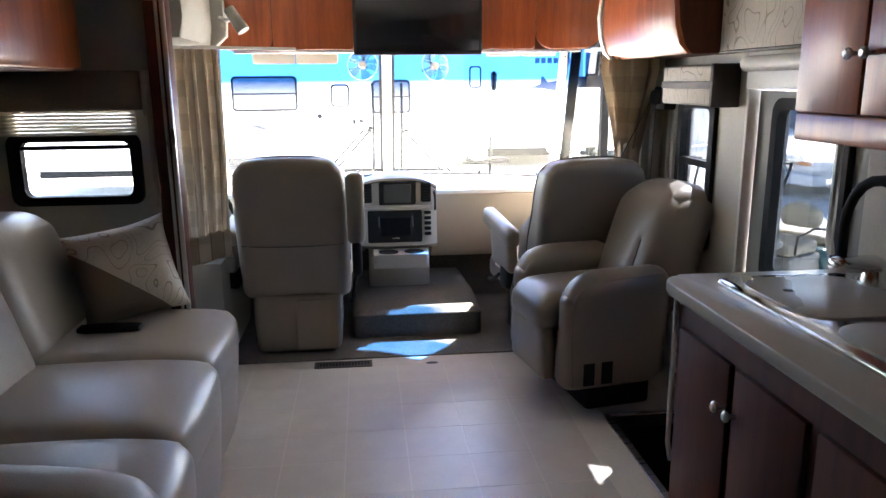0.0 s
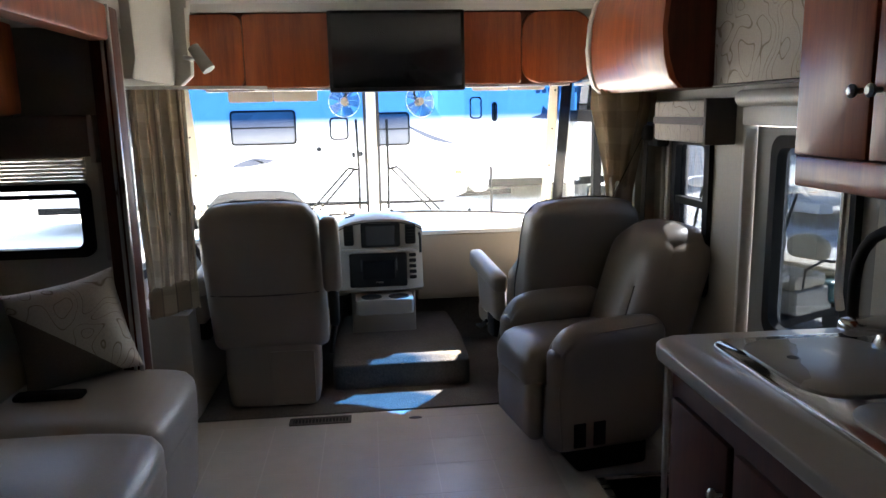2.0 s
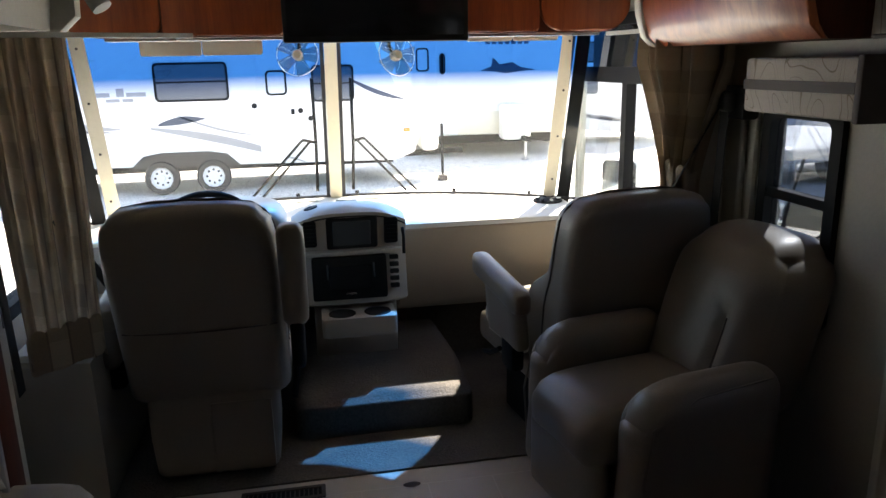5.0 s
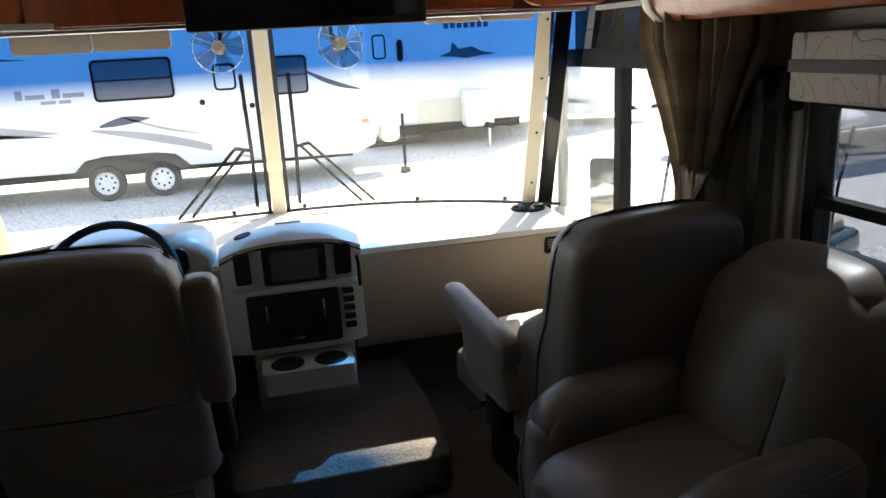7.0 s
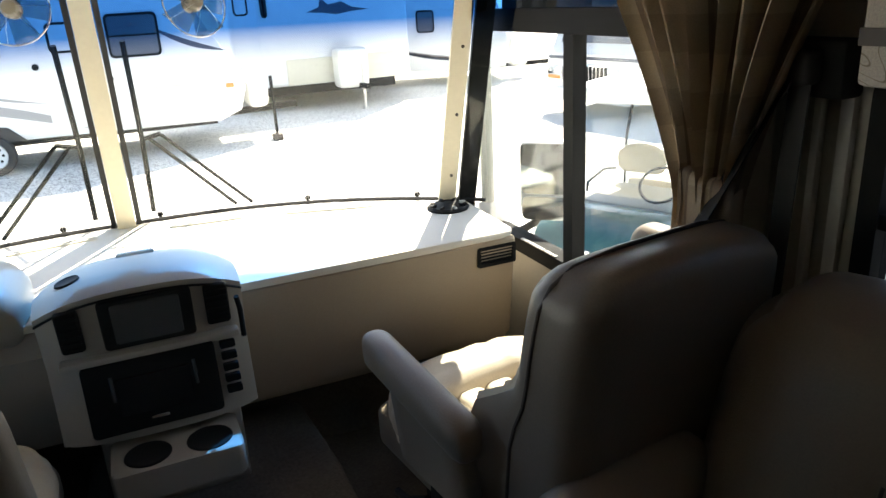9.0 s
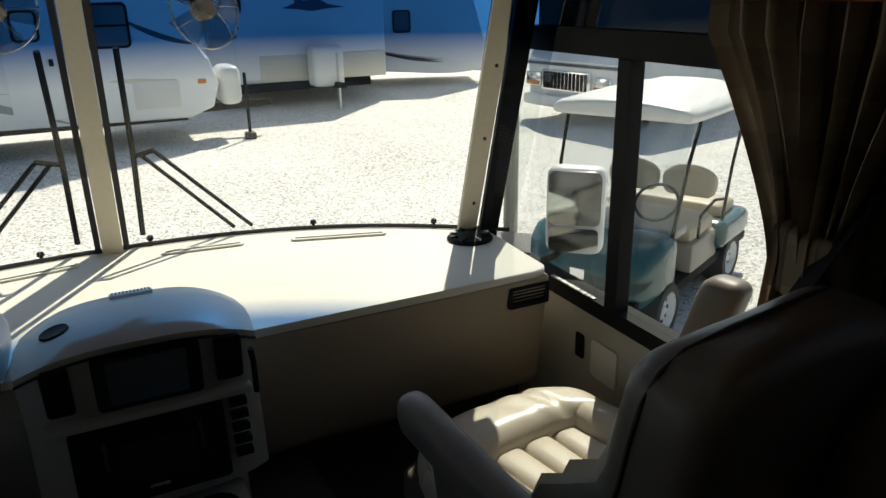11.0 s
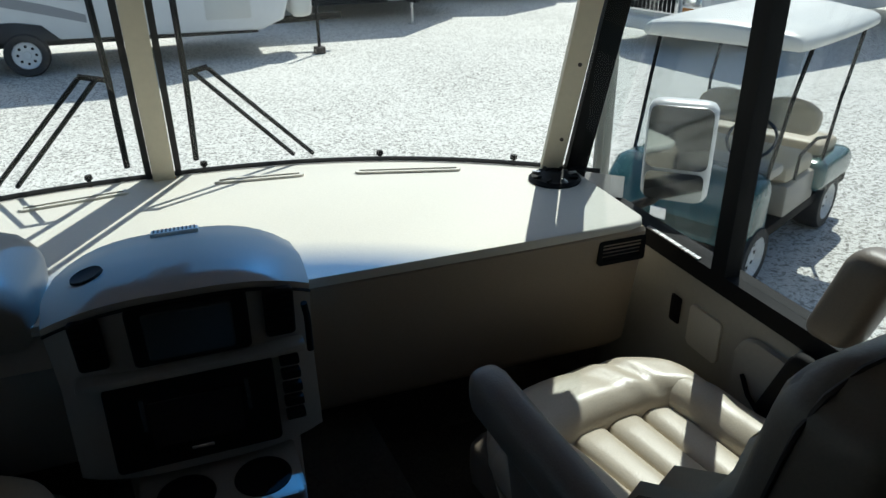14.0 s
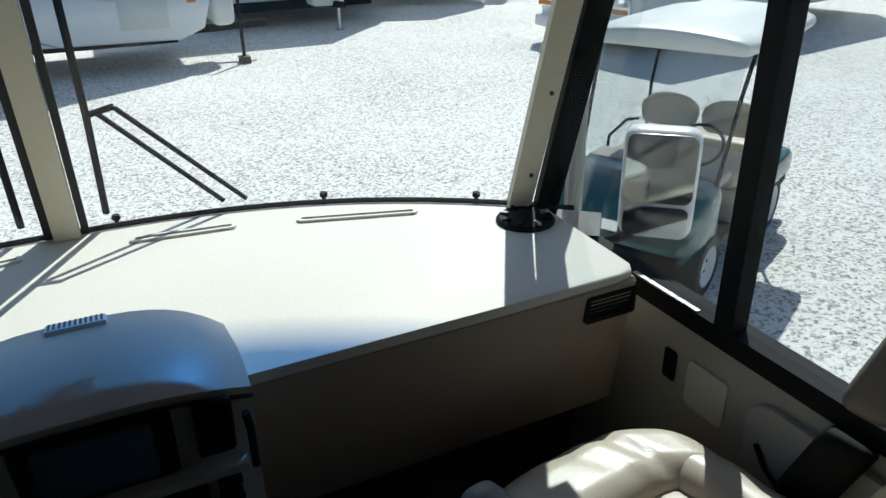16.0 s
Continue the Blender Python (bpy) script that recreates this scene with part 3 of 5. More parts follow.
# cab side windows
for s, sx in ((1, XC), (-1, XL)):
    w = thing("cab_window", "black framed sliding side window with smoked top pane", "window", kind="structure")
    x0, x1 = sorted((sx - s * 0.012, sx + s * 0.06))
    bm = B()
    box(bm, *sorted((sx - s * 0.014, sx + s * 0.054)), 4.40, 5.60, 0.655, 0.704), box(bm, x0, x1, 4.40, 5.50, 1.40, 1.47), box(bm, x0, x1, 4.40, 4.45, 0.704, 1.40), box(bm, x0, x1, 4.40, 5.40, 1.65, 1.70)
    part("frame", bm, "black", w, smooth=False)
    bm = B()
    box(bm, sx - s * 0.016, sx + s * 0.03, 4.975, 5.025, 0.704, 1.40)
    part("sash_post", bm, "black", w, smooth=False)
    bm = B()
    box(bm, *sorted((sx - s * 0.012, sx + s * 0.0)), 5.08, 5.30, 0.704, 0.708)
    part("track", bm, "steel", w, smooth=False)
    part("pane", slab(B(), "x", sx + s * 0.018, sx + s * 0.022, 4.45, 5.60, 0.704, 1.40), "clear", w, smooth=False)
    part("top_pane", slab(B(), "x", sx + s * 0.018, sx + s * 0.022, 4.45, 5.45, 1.47, 1.65), "smoke", w, smooth=False)

# ---- dash ----
dash = thing("dashboard", "cream padded dashboard with tan lower face", "dashboard")
bm = B()
front = [(XL, 5.19), (1.05, 5.185), (1.60, 5.185), (1.87, 5.187), (1.912, 5.197), (1.93, 5.225)]
back = [(x, glass_y(x, 0.79) - 0.012) for x in [1.945 - (1.945 - XL - 0.02) * i / 30 for i in range(31)]]
prism(bm, front + back, "z", 0.762, 0.785, 0.008, 3)
part("top_pad", bm, "dash", dash, "cream vinyl top pad")
bm = B()
prism(bm, [(5.196, 0.766), (5.188, 0.755), (5.24, 0.40), (5.30, 0.34), (5.60, 0.34), (5.60, 0.76)], "x", 1.0, 1.925, 0.006, 1)
part("lower_face", bm, "dash_face", dash, "tan carpeted lower face")
bm = B()
prism(bm, [(5.20, 0.765), (5.16, 0.70), (5.24, 0.40), (5.60, 0.34), (5.60, 0.76)], "x", XL + 0.01, 0.58, 0.006, 1)
part("lower_face", bm, "plastic", dash, "grey lower face before the driver")
struct("wall_firewall", slab(B(), "y", 5.50, 5.53, XL, XC, 0.0, 0.40), "carpet", "dark carpeted firewall", "wall")
for xa, xb, ya, yb in ((1.31, 1.62, 5.83, 5.735), (0.90, 1.16, 5.90, 5.87), (0.38, 0.66, 5.87, 5.91), (-0.12, 0.18, 5.74, 5.84)):
    bm = B()
    m = Matrix.Translation(((xa + xb) / 2, (ya + yb) / 2, 0)) @ Matrix.Rotation(math.atan2(yb - ya, xb - xa), 4, "Z")
    L = math.hypot(xb - xa, yb - ya) / 2
    ring(bm, rrect(-L, L, -0.016, 0.016, 0.015), rrect(-L + 0.012, L - 0.012, -0.007, 0.007, 0.0065), "z", 0.784, 0.792, m)
    v = part("defrost_slot", bm, "dash", dash)
    part("slot_void", prism(B(), rrect(-L + 0.012, L - 0.012, -0.007, 0.007, 0.0065), "z", 0.784, 0.7865, m=m), "dark_band", v)
bm = B()
ring(bm, rrect(1.785, 1.925, 0.675, 0.745, 0.008), rrect(1.797, 1.913, 0.687, 0.733, 0.004), "y", 5.188, 5.205)
v = part("air_vent", bm, "black", dash)
for k in range(4):
    bm = B()
    box(bm, 1.797, 1.913, 5.19, 5.202, 0.690 + k * 0.011, 0.694 + k * 0.011)
    part("slat", bm, "black", v, smooth=False)
# instrument hood before the driver
hood = part("instrument_hood", soft(B(), (0.20, 5.32, 0.83), (0.30, 0.17, 0.09), 0.075, 10, lambda p, u: (p.x, p.y, p.z - 0.03 * u.x * u.x)), "plastic", dash, "grey beige instrument hood")
bm = B()
prism(bm, rrect(-0.02, 0.42, 0.775, 0.875, 0.03), "y", 5.143, 5.155, 0.004)
part("instrument_panel", bm, "screen", hood)

# centre console
con = thing("centre_console", "grey beige dash console with screen, radio and cup tray", "console")
prof = [(5.055, 0.47), (5.085, 0.70), (5.05, 0.885), (5.10, 0.905), (5.22, 0.905), (5.36, 0.875), (5.44, 0.80), (5.44, 0.44), (5.12, 0.44)]
bm = B()
N = 16
rows = []
for i in range(N + 1):
    x = 0.525 + 0.50 * i / N
    u = (x - 0.775) / 0.25
    rows.append([bm.verts.new((x, y + 0.035 * abs(u) ** 4 * (1 if y < 5.2 else -1) - 0.012 * (1 - u * u) * (y < 5.1), z - (0.055 * abs(u) ** 3 if z > 0.86 else 0.03 * abs(u) ** 4 if z > 0.6 else 0))) for y, z in prof])
for i in range(N):
    for j in range(len(prof)):
        k = (j + 1) % len(prof)
        bm.faces.new((rows[i][j], rows[i][k], rows[i + 1][k], rows[i + 1][j]))
bm.faces.new(rows[0]), bm.faces.new(rows[-1][::-1])
bmesh.ops.bevel(bm, geom=[e for e in bm.edges if e.calc_face_angle(0) > 0.5], offset=0.012, segments=3, affect="EDGES")
part("body", bm, "plastic", con, angle=35)
FACE = Matrix.Translation((0, 5.072, 0.70)) @ Matrix.Rotation(radians(10.7), 4, "X")


def on_face(x0, x1, z0, z1, depth, mat_name, name, parent, r=0.01, lip=0.0):
    p = part(name, prism(B(), rrect(x0, x1, z0 - 0.70, z1 - 0.70, r), "y", -0.006 - lip, depth, 0.003, 1, FACE), mat_name, parent)
    return p


for xa, xb in ((0.575, 0.63), (0.925, 0.985)):
    v = on_face(xa, xb, 0.735, 0.855, 0.01, "black", "air_vent", con)
    for k in range(6):
        bm = B()
        box(bm, xa + 0.005, xb - 0.005, -0.012, -0.004, 0.045 + k * 0.018, 0.052 + k * 0.018, m=FACE)
        part("slat", bm, "black", v, smooth=False)
scr = on_face(0.672, 0.895, 0.72, 0.865, 0.01, "black", "screen_bezel", con, 0.012)
on_face(0.70, 0.865, 0.735, 0.852, 0.0, "lcd", "display", scr, 0.008, 0.004)
part("ledge", box(B(), 0.56, 1.0, 5.045, 5.09, 0.693, 0.712, 0.006), "plastic", con)
LOW = Matrix.Translation((0, 5.06, 0.585)) @ Matrix.Rotation(radians(-7.4), 4, "X")


def on_low(x0, x1, z0, z1, mat_name, name, parent, r=0.006, lip=0.0, depth=0.01):
    return part(name, prism(B(), rrect(x0, x1, z0 - 0.585, z1 - 0.585, r), "y", -0.008 - lip, depth, 0.002, 1, LOW), mat_name, parent)


rec = on_low(0.60, 0.93, 0.49, 0.685, "black", "radio_recess", con, 0.012)
rad = on_low(0.675, 0.86, 0.535, 0.64, "screen", "radio", con, 0.006, 0.006)
for x in (0.668, 0.872):
    part("rail", tube(B(), [LOW @ Vector((x, -0.018, 0.0)), LOW @ Vector((x, -0.022, 0.03)), LOW @ Vector((x, -0.012, 0.065))], 0.005, 8), "lcd", rec)
on_low(0.745, 0.79, 0.512, 0.52, "steel", "badge", rec, 0.002, 0.002)
for k in range(5):
    on_low(0.945, 0.985, 0.53 + 0.032 * k, 0.55 + 0.032 * k, "black", "switch", con, 0.004, 0.004)
bm = B()
prism(bm, rrect(0.63, 0.955, 4.915, 5.10, 0.02), "z", 0.36, 0.445, 0.008)
tray = part("cup_tray", bm, "plastic", con, "pull-out two cup tray")
for x in (0.72, 0.875):
    ringm = Matrix.Translation((x, 4.99, 0.4465))
    part("cup_well", lathe(B(), [(0.001, 0), (0.048, 0), (0.052, 0.002), (0.058, 0.0015), (0.06, -0.002)], ringm, 28), "black", tray)
bm = lathe(B(), [(0.002, 0), (0.026, 0), (0.03, 0.002), (0.032, -0.003)], Matrix.Translation((0.612, 5.155, 0.893)) @ Euler((0, radians(-14), 0)).to_matrix().to_4x4(), 24)
bd = part("gauge_badge", bm, "black", con, "round black badge with a bright cap")
GRILLE = Matrix.Translation((0.78, 5.325, 0.8855)) @ Matrix.Rotation(radians(-12), 4, "X")
gr = part("grille", box(B(), -0.05, 0.05, -0.022, 0.022, -0.010, 0.006, 0.004, m=GRILLE), "dash", con, "cream slotted vent on the hood")
for k in range(11):
    part("fin", box(B(), -0.0445 + k * 0.0085, -0.0405 + k * 0.0085, -0.017, 0.017, 0.0055, 0.0068, m=GRILLE), "dark_band", gr, smooth=False)
part("hood_seam", tube(B(), [(0.775 + 0.249 * u, 5.049 + 0.035 * abs(u) ** 4 - 0.012 * (1 - u * u), 0.868 - 0.055 * abs(u) ** 3) for u in [i / 12 - 1 for i in range(25)]], 0.0035, 6), "black", con, "dark seam under the hood")
bm = B()
tube(bm, [(1.006, 5.06, 0.80), (1.012, 5.07, 0.76), (1.012, 5.07, 0.68)], 0.007, 8)
part("pull", bm, "black", con)
part("pedestal", box(B(), 0.60, 0.98, 5.14, 5.5, 0.15, 0.46, 0.02), "plastic", con)

# speaker disc at the foot of the corner post
sp = thing("dash_speaker", "round black tweeter on the dash corner", "speaker")
part("rim", lathe(B(), [(0.05, 0), (0.075, 0), (0.078, 0.008), (0.07, 0.016), (0.05, 0.013)], Matrix.Translation((1.845, 5.545, 0.783)), 28), "black", sp)
part("grille", lathe(B(), [(0.002, 0.02), (0.03, 0.019), (0.062, 0.012), (0.062, 0.004)], Matrix.Translation((1.845, 5.545, 0.783)), 24), "black", sp)
for k in range(8):
    a = k * math.pi / 4
    c = Vector((1.845 + 0.058 * math.cos(a), 5.545 + 0.058 * math.sin(a), 0.8))
    part("rib", box(B(), -0.012, 0.012, -0.004, 0.004, -0.004, 0.005, m=Matrix.Translation(c) @ Matrix.Rotation(a, 4, "Z")), "steel" if k % 3 == 0 else "black", sp, smooth=False)

# engine cover hump
hump = thing("engine_cover", "carpeted brown engine hump between the seats", "hump", kind="structure")
part("cover", soft(B(), (0.87, 5.10, 0.07), (0.375, 0.40, 0.15), 0.05, 14, lambda p, u: (0.87 + (p.x - 0.87) * (1 - 0.10 * max(0, u.y)), p.y, p.z - 0.03 * (1 - u.y) * max(0, u.z))), "carpet", hump)

# steering wheel
stw = thing("steering_wheel", "black leather steering wheel behind the driver seat", "steering wheel", Matrix.Translation((0.17, 5.08, 0.80)) @ Matrix.Rotation(radians(52), 4, "X"))
part("rim", tube(B(), [(0.215 * math.cos(2 * math.pi * k / 40), 0.215 * math.sin(2 * math.pi * k / 40), 0) for k in range(41)], 0.015, 10, False), "black", stw)
part("hub", lathe(B(), [(0.09, -0.03), (0.085, 0.0), (0.05, 0.015), (0.002, 0.018)], None, 20), "black", stw)
for a in (20, 160, 270):
    c, s_ = math.cos(radians(a)), math.sin(radians(a))
    part("spoke", beam(B(), (0.07 * c, 0.07 * s_, -0.01), (0.21 * c, 0.21 * s_, 0), 0.035, 0.012, (-s_, c, 0)), "black", stw, smooth=False)
part("column", tube(B(), [(0, 0, -0.01), (0, 0, -0.30)], 0.04, 12), "plastic", stw)


# ---- seats ----
def cab_seat(at, label, back_y, slope, arm_down, arm_up=None, flare=0.0):
    """High-backed swivel seat facing +y, its origin on the floor under it."""
    e = thing("captain_seat", label, "seat", at, group="cab seats")

    def lean(p, u):
        t = p.z - 0.36
        w = 1 - 0.10 * max(0, u.z) ** 3
        swell = max(0.0, min(1.0, (0.82 - p.z) / 0.16))
        fwd = flare * swell * swell * (3 - 2 * swell) * max(0, u.y) * abs(u.x) ** 2
        return (p.x * w, p.y - slope * t + 0.03 * u.x * u.x * (u.y > 0) + fwd, p.z - 0.03 * max(0, u.z) * abs(u.x) ** 3)

    def shell(u, z):
        return (0.285 * u * (1 - 0.10 * max(0, (z - 0.695) / 0.385) ** 3), back_y - 0.087 - slope * (z - 0.36) + 0.012 * u ** 4, z)
    back = part("backrest", soft(B(), (0, back_y, 0.695), (0.285, 0.085, 0.385), 0.06, 20, lean), "leather", e)
    edge = [(-0.282, z) for z in (0.50, 0.58, 0.66, 0.72, 0.78, 0.84, 0.90, 0.96, 1.01)] + [(-0.265, 1.055), (-0.225, 1.078), (-0.12, 1.084), (0, 1.085), (0.12, 1.084), (0.225, 1.078), (0.265, 1.055)] + [(0.282, z) for z in (1.01, 0.96, 0.90, 0.84, 0.78, 0.72, 0.66, 0.58, 0.50)]
    part("piping", tube(B(), [lean(Vector((x * 1.012, back_y + 0.02, z)), Vector((x / 0.285, 0.235, (z - 0.695) / 0.385))) for x, z in edge], 0.0045, 6), "dark_band", back, "dark piping round the backrest")
    part("cross_seam", tube(B(), [shell(-0.9 + 0.18 * i, 0.63 - 0.012 * (1 - (-0.9 + 0.18 * i) ** 2)) for i in range(11)], 0.003, 6), "dark_band", e)
    for s in (-1, 1):
        part("back_bolster", soft(B(), (s * 0.21, back_y + 0.05, 0.70), (0.05, 0.055, 0.27), 0.045, 8, lean), "cream_leather", e)
    part("hinge_cover", soft(B(), (0, -0.10, 0.39), (0.25, 0.10, 0.07), 0.04, 8), "leather", e)
    part("seat_base", soft(B(), (0, 0.14, 0.37), (0.285, 0.29, 0.075), 0.05, 8), "leather", e)

    def pulled(p, u):
        a = math.exp(-((p.x - 0.13) / 0.05) ** 2)
        crease = 0.010 * math.exp(-((p.x - 0.13 + 0.35 * (p.y - 0.36)) / 0.022) ** 2) + 0.004 * math.exp(-((p.x - 0.05 + 0.6 * (p.y - 0.36)) / 0.026) ** 2)
        return (p.x, p.y - 0.13 * abs(u.x) ** 3.2, p.z - crease * max(0, u.z) + 0.004 * a * max(0, u.z))
    part("front_bolster", soft(B(), (0, 0.355, 0.455), (0.30, 0.095, 0.07), 0.066, 40, pulled), "cream_leather", e, "rolled front bolster with pulled creases", angle=170)
    for s in (-1, 1):
        part("side_bolster", soft(B(), (s * 0.238, 0.12, 0.458), (0.065, 0.24, 0.066), 0.06, 14, lambda p, u: (p.x - 0.025 * s * max(0, u.y) ** 2, p.y, p.z + 0.003 * math.sin(40 * p.y))), "cream_leather", e)
    for k, x in enumerate((-0.135, -0.045, 0.045, 0.135)):
        part("seat_rib", soft(B(), (x, 0.08, 0.44), (0.047, 0.22, 0.04), 0.03, 8, lambda p, u: (p.x * (1 + 0.10 * u.y), p.y, p.z - 0.01 * u.y)), "cream_leather", e)
    part("seat_welt", tube(B(), [(-0.285, 0.0, 0.405), (-0.29, 0.25, 0.405), (-0.24, 0.385, 0.405), (-0.1, 0.44, 0.405), (0.1, 0.44, 0.405), (0.24, 0.385, 0.405), (0.29, 0.25, 0.405), (0.285, 0.0, 0.405)], 0.006, 6), "cream_leather", e)
    for s in arm_down:
        arm = part("armrest", soft(B(), (s * 0.335, 0.04, 0.675), (0.042, 0.23, 0.05), 0.036, 8, lambda p, u: (p.x, p.y, p.z + 0.03 * u.y)), "leather", e)
        part("arm_skirt", soft(B(), (s * 0.335, -0.02, 0.58), (0.032, 0.15, 0.12), 0.028, 8, lambda p, u: (p.x, p.y + 0.22 * (p.z - 0.58), p.z)), "leather", arm)
        part("arm_pivot", box(B(), s * 0.335 - 0.03, s * 0.335 + 0.03, -0.14, -0.03, 0.36, 0.50, 0.02), "black", arm)
        part("recline_lever", tube(B(), [(s * 0.36, -0.02, 0.42), (s * 0.37, 0.06, 0.37), (s * 0.37, 0.12, 0.36)], 0.01, 8), "black", arm)
    if arm_up:
        raised = part("raised_armrest", soft(B(), arm_up, (0.045, 0.055, 0.19 if back_y > -0.2 else 0.11), 0.036, 10, lambda p, u: (p.x, p.y - 0.30 * (p.z - arm_up[2]), p.z)), "leather", e, "armrest folded upright")
        part("arm_hinge", soft(B(), (arm_up[0], arm_up[1] + 0.08, arm_up[2] - 0.27), (0.025, 0.05, 0.10), 0.02, 6, lambda p, u: (p.x, p.y - 0.35 * (p.z - arm_up[2] + 0.27), p.z)), "black", raised)
    part("skirt", soft(B(), (0, -0.10, 0.18), (0.235, 0.11, 0.17), 0.04, 8, lambda p, u: (p.x * (1 - 0.05 * max(0, -u.z)), p.y, p.z)), "leather", e, "loose leather skirt at the back")
    part("skirt_flap", soft(B(), (0.10, -0.212, 0.17), (0.11, 0.008, 0.14), 0.007, 4), "leather", e)
    part("pedestal", box(B(), -0.2, 0.2, -0.12, 0.3, 0.0, 0.30, 0.02), "black", e)
    stalk = part("belt_stalk", tube(B(), [(0.29, -0.10, 0.25), (0.31, -0.06, 0.38), (0.315, -0.02, 0.46)], 0.012, 8), "black", e)
    part("buckle", box(B(), 0.295, 0.335, -0.03, -0.005, 0.45, 0.52, 0.006), "black", stalk)
    return e


cab_seat(Matrix.Translation((0.215, 4.69, 0.008)), "taupe leather driver seat with one armrest folded up", -0.13, 0.30, (-1,), (0.325, -0.37, 0.82))
cab_seat(Matrix.Translation((1.665, 4.60, -0.012)) @ Matrix.Rotation(radians(8), 4, "Z"), "taupe leather passenger seat with sunlit cream cushion", -0.30, 0.12, (-1,), (0.33, -0.03, 0.85), 0.16)

# recliner, facing the aisle
rc = thing("recliner", "taupe leather recliner with round padded arms", "armchair", Matrix.Translation((1.735, 3.91, 0.0)) @ Matrix.Rotation(radians(-80), 4, "Z"))
part("base", box(B(), -0.24, 0.24, -0.24, 0.08, 0.0, 0.14, 0.02), "black", rc)
part("body", soft(B(), (0, -0.10, 0.29), (0.27, 0.25, 0.16), 0.05, 8), "leather", rc)
for s in (-1, 1):
    arm = part("arm", soft(B(), (s * 0.265, -0.135, 0.395), (0.078, 0.25, 0.265), 0.076, 14, lambda p, u: (p.x, p.y - 0.02 * max(0, -u.z), p.z - 0.085 * max(0, u.z) * max(0, -u.y) ** 3)), "leather", rc)
    part("arm_welt", tube(B(), [(s * 0.342, -0.36, 0.17), (s * 0.345, -0.375, 0.40), (s * 0.337, -0.345, 0.56), (s * 0.33, -0.2, 0.625), (s * 0.33, 0.05, 0.64)], 0.004, 6), "leather", arm)
    if s > 0:
        for y in (-0.285, -0.20):
            part("recline_switch", box(B(), 0.340, 0.347, y - 0.026, y + 0.026, 0.17, 0.27, 0.003), "black", arm)
part("seat_cushion", soft(B(), (0, -0.10, 0.455), (0.20, 0.35, 0.085), 0.07, 12, lambda p, u: (p.x, p.y, p.z + 0.015 * (1 - u.x * u.x) - 0.03 * max(0, -u.y) ** 4)), "leather", rc)
part("footrest", soft(B(), (0, -0.40, 0.275), (0.20, 0.035, 0.13), 0.03, 8), "leather", rc)


def puffed(p, u):
    dent = 0.012 * math.exp(-((p.x - 0.10) / 0.012) ** 2) * (u.y < 0) * (0.52 < p.z < 0.78)
    return (p.x * (1 - (0.08 if u.x > 0 else 0.16) * max(0, u.z) ** 2.5), p.y + 0.30 * (p.z - 0.45) - 0.03 * (1 - u.x * u.x) * max(0, -u.y) + dent, p.z - 0.02 * u.x * u.x * max(0, u.z))


part("backrest", soft(B(), (0, 0.14, 0.70), (0.27, 0.135, 0.285), 0.125, 26, puffed), "leather", rc, "balloon backrest with a rounded head roll")
part("back_seam", tube(B(), [(0.10 + 0.012 * math.sin(7 * k * 0.04), -0.012 + 0.30 * (0.50 + 0.04 * k - 0.45), 0.50 + 0.04 * k) for k in range(7)], 0.004, 6), "dark_band", rc)

# sofa
so = thing("sofa", "taupe leather three seat sofa in the slide-out", "sofa")
ys = (3.66, 3.09, 2.53, 2.14)
part("base", soft(B(), (-0.36, 2.81, 0.24), (0.37, 0.86, 0.18), 0.03, 6), "sofa", so)
for k in range(3):
    y0, y1 = ys[k + 1], ys[k]
    c, hy = (y0 + y1) / 2, (y1 - y0) / 2 + 0.004
    dx = (0.0, 0.035, 0.07)[k]
    part("seat_cushion", soft(B(), (-0.27 + dx, c, 0.465), (0.34, hy, 0.09), 0.055, 12, lambda p, u: (p.x - 0.02 * u.y * u.y * max(0, u.x), p.y, p.z + 0.022 * (1 - u.x ** 2) * (1 - u.y ** 2) - 0.02 * max(0, u.x) ** 3)), "sofa", so)
    part("front_panel", soft(B(), (0.03 + dx, c, 0.25), (0.03, hy, 0.165), 0.025, 8, lambda p, u: (p.x + 0.012 * u.z - 0.025 * u.y * u.y, p.y, p.z)), "sofa", so)
    part("welt", tube(B(), [(0.062 + dx - 0.025 * (2 * i / 8 - 1) ** 2, c - hy + 2 * hy * i / 8, 0.40) for i in range(9)], 0.005, 6), "cream_leather", so)
    part("back_cushion", soft(B(), (-0.60 + 0.5 * dx, c, 0.73), (0.11, hy, 0.27), 0.09, 12, lambda p, u: (p.x - 0.28 * (p.z - 0.55), p.y, p.z - 0.05 * u.y * u.y * max(0, u.z))), "sofa", so)
part("arm", soft(B(), (-0.28, 2.04, 0.40), (0.45, 0.12, 0.32), 0.09, 12, lambda p, u: (p.x, p.y, p.z - 0.06 * max(0, u.x) ** 2)), "leather", so, "darker brown padded arm")
part("arm_panel", soft(B(), (-0.28, 1.925, 0.36), (0.41, 0.02, 0.24), 0.018, 6), "fabric", so, "swirl patterned fabric arm side")
pl = thing("throw_pillow", "patterned beige and brown throw pillow on the sofa", "pillow", Matrix.Translation((-0.33, 3.53, 0.74)) @ Euler((radians(-22), radians(-10), radians(20))).to_matrix().to_4x4())
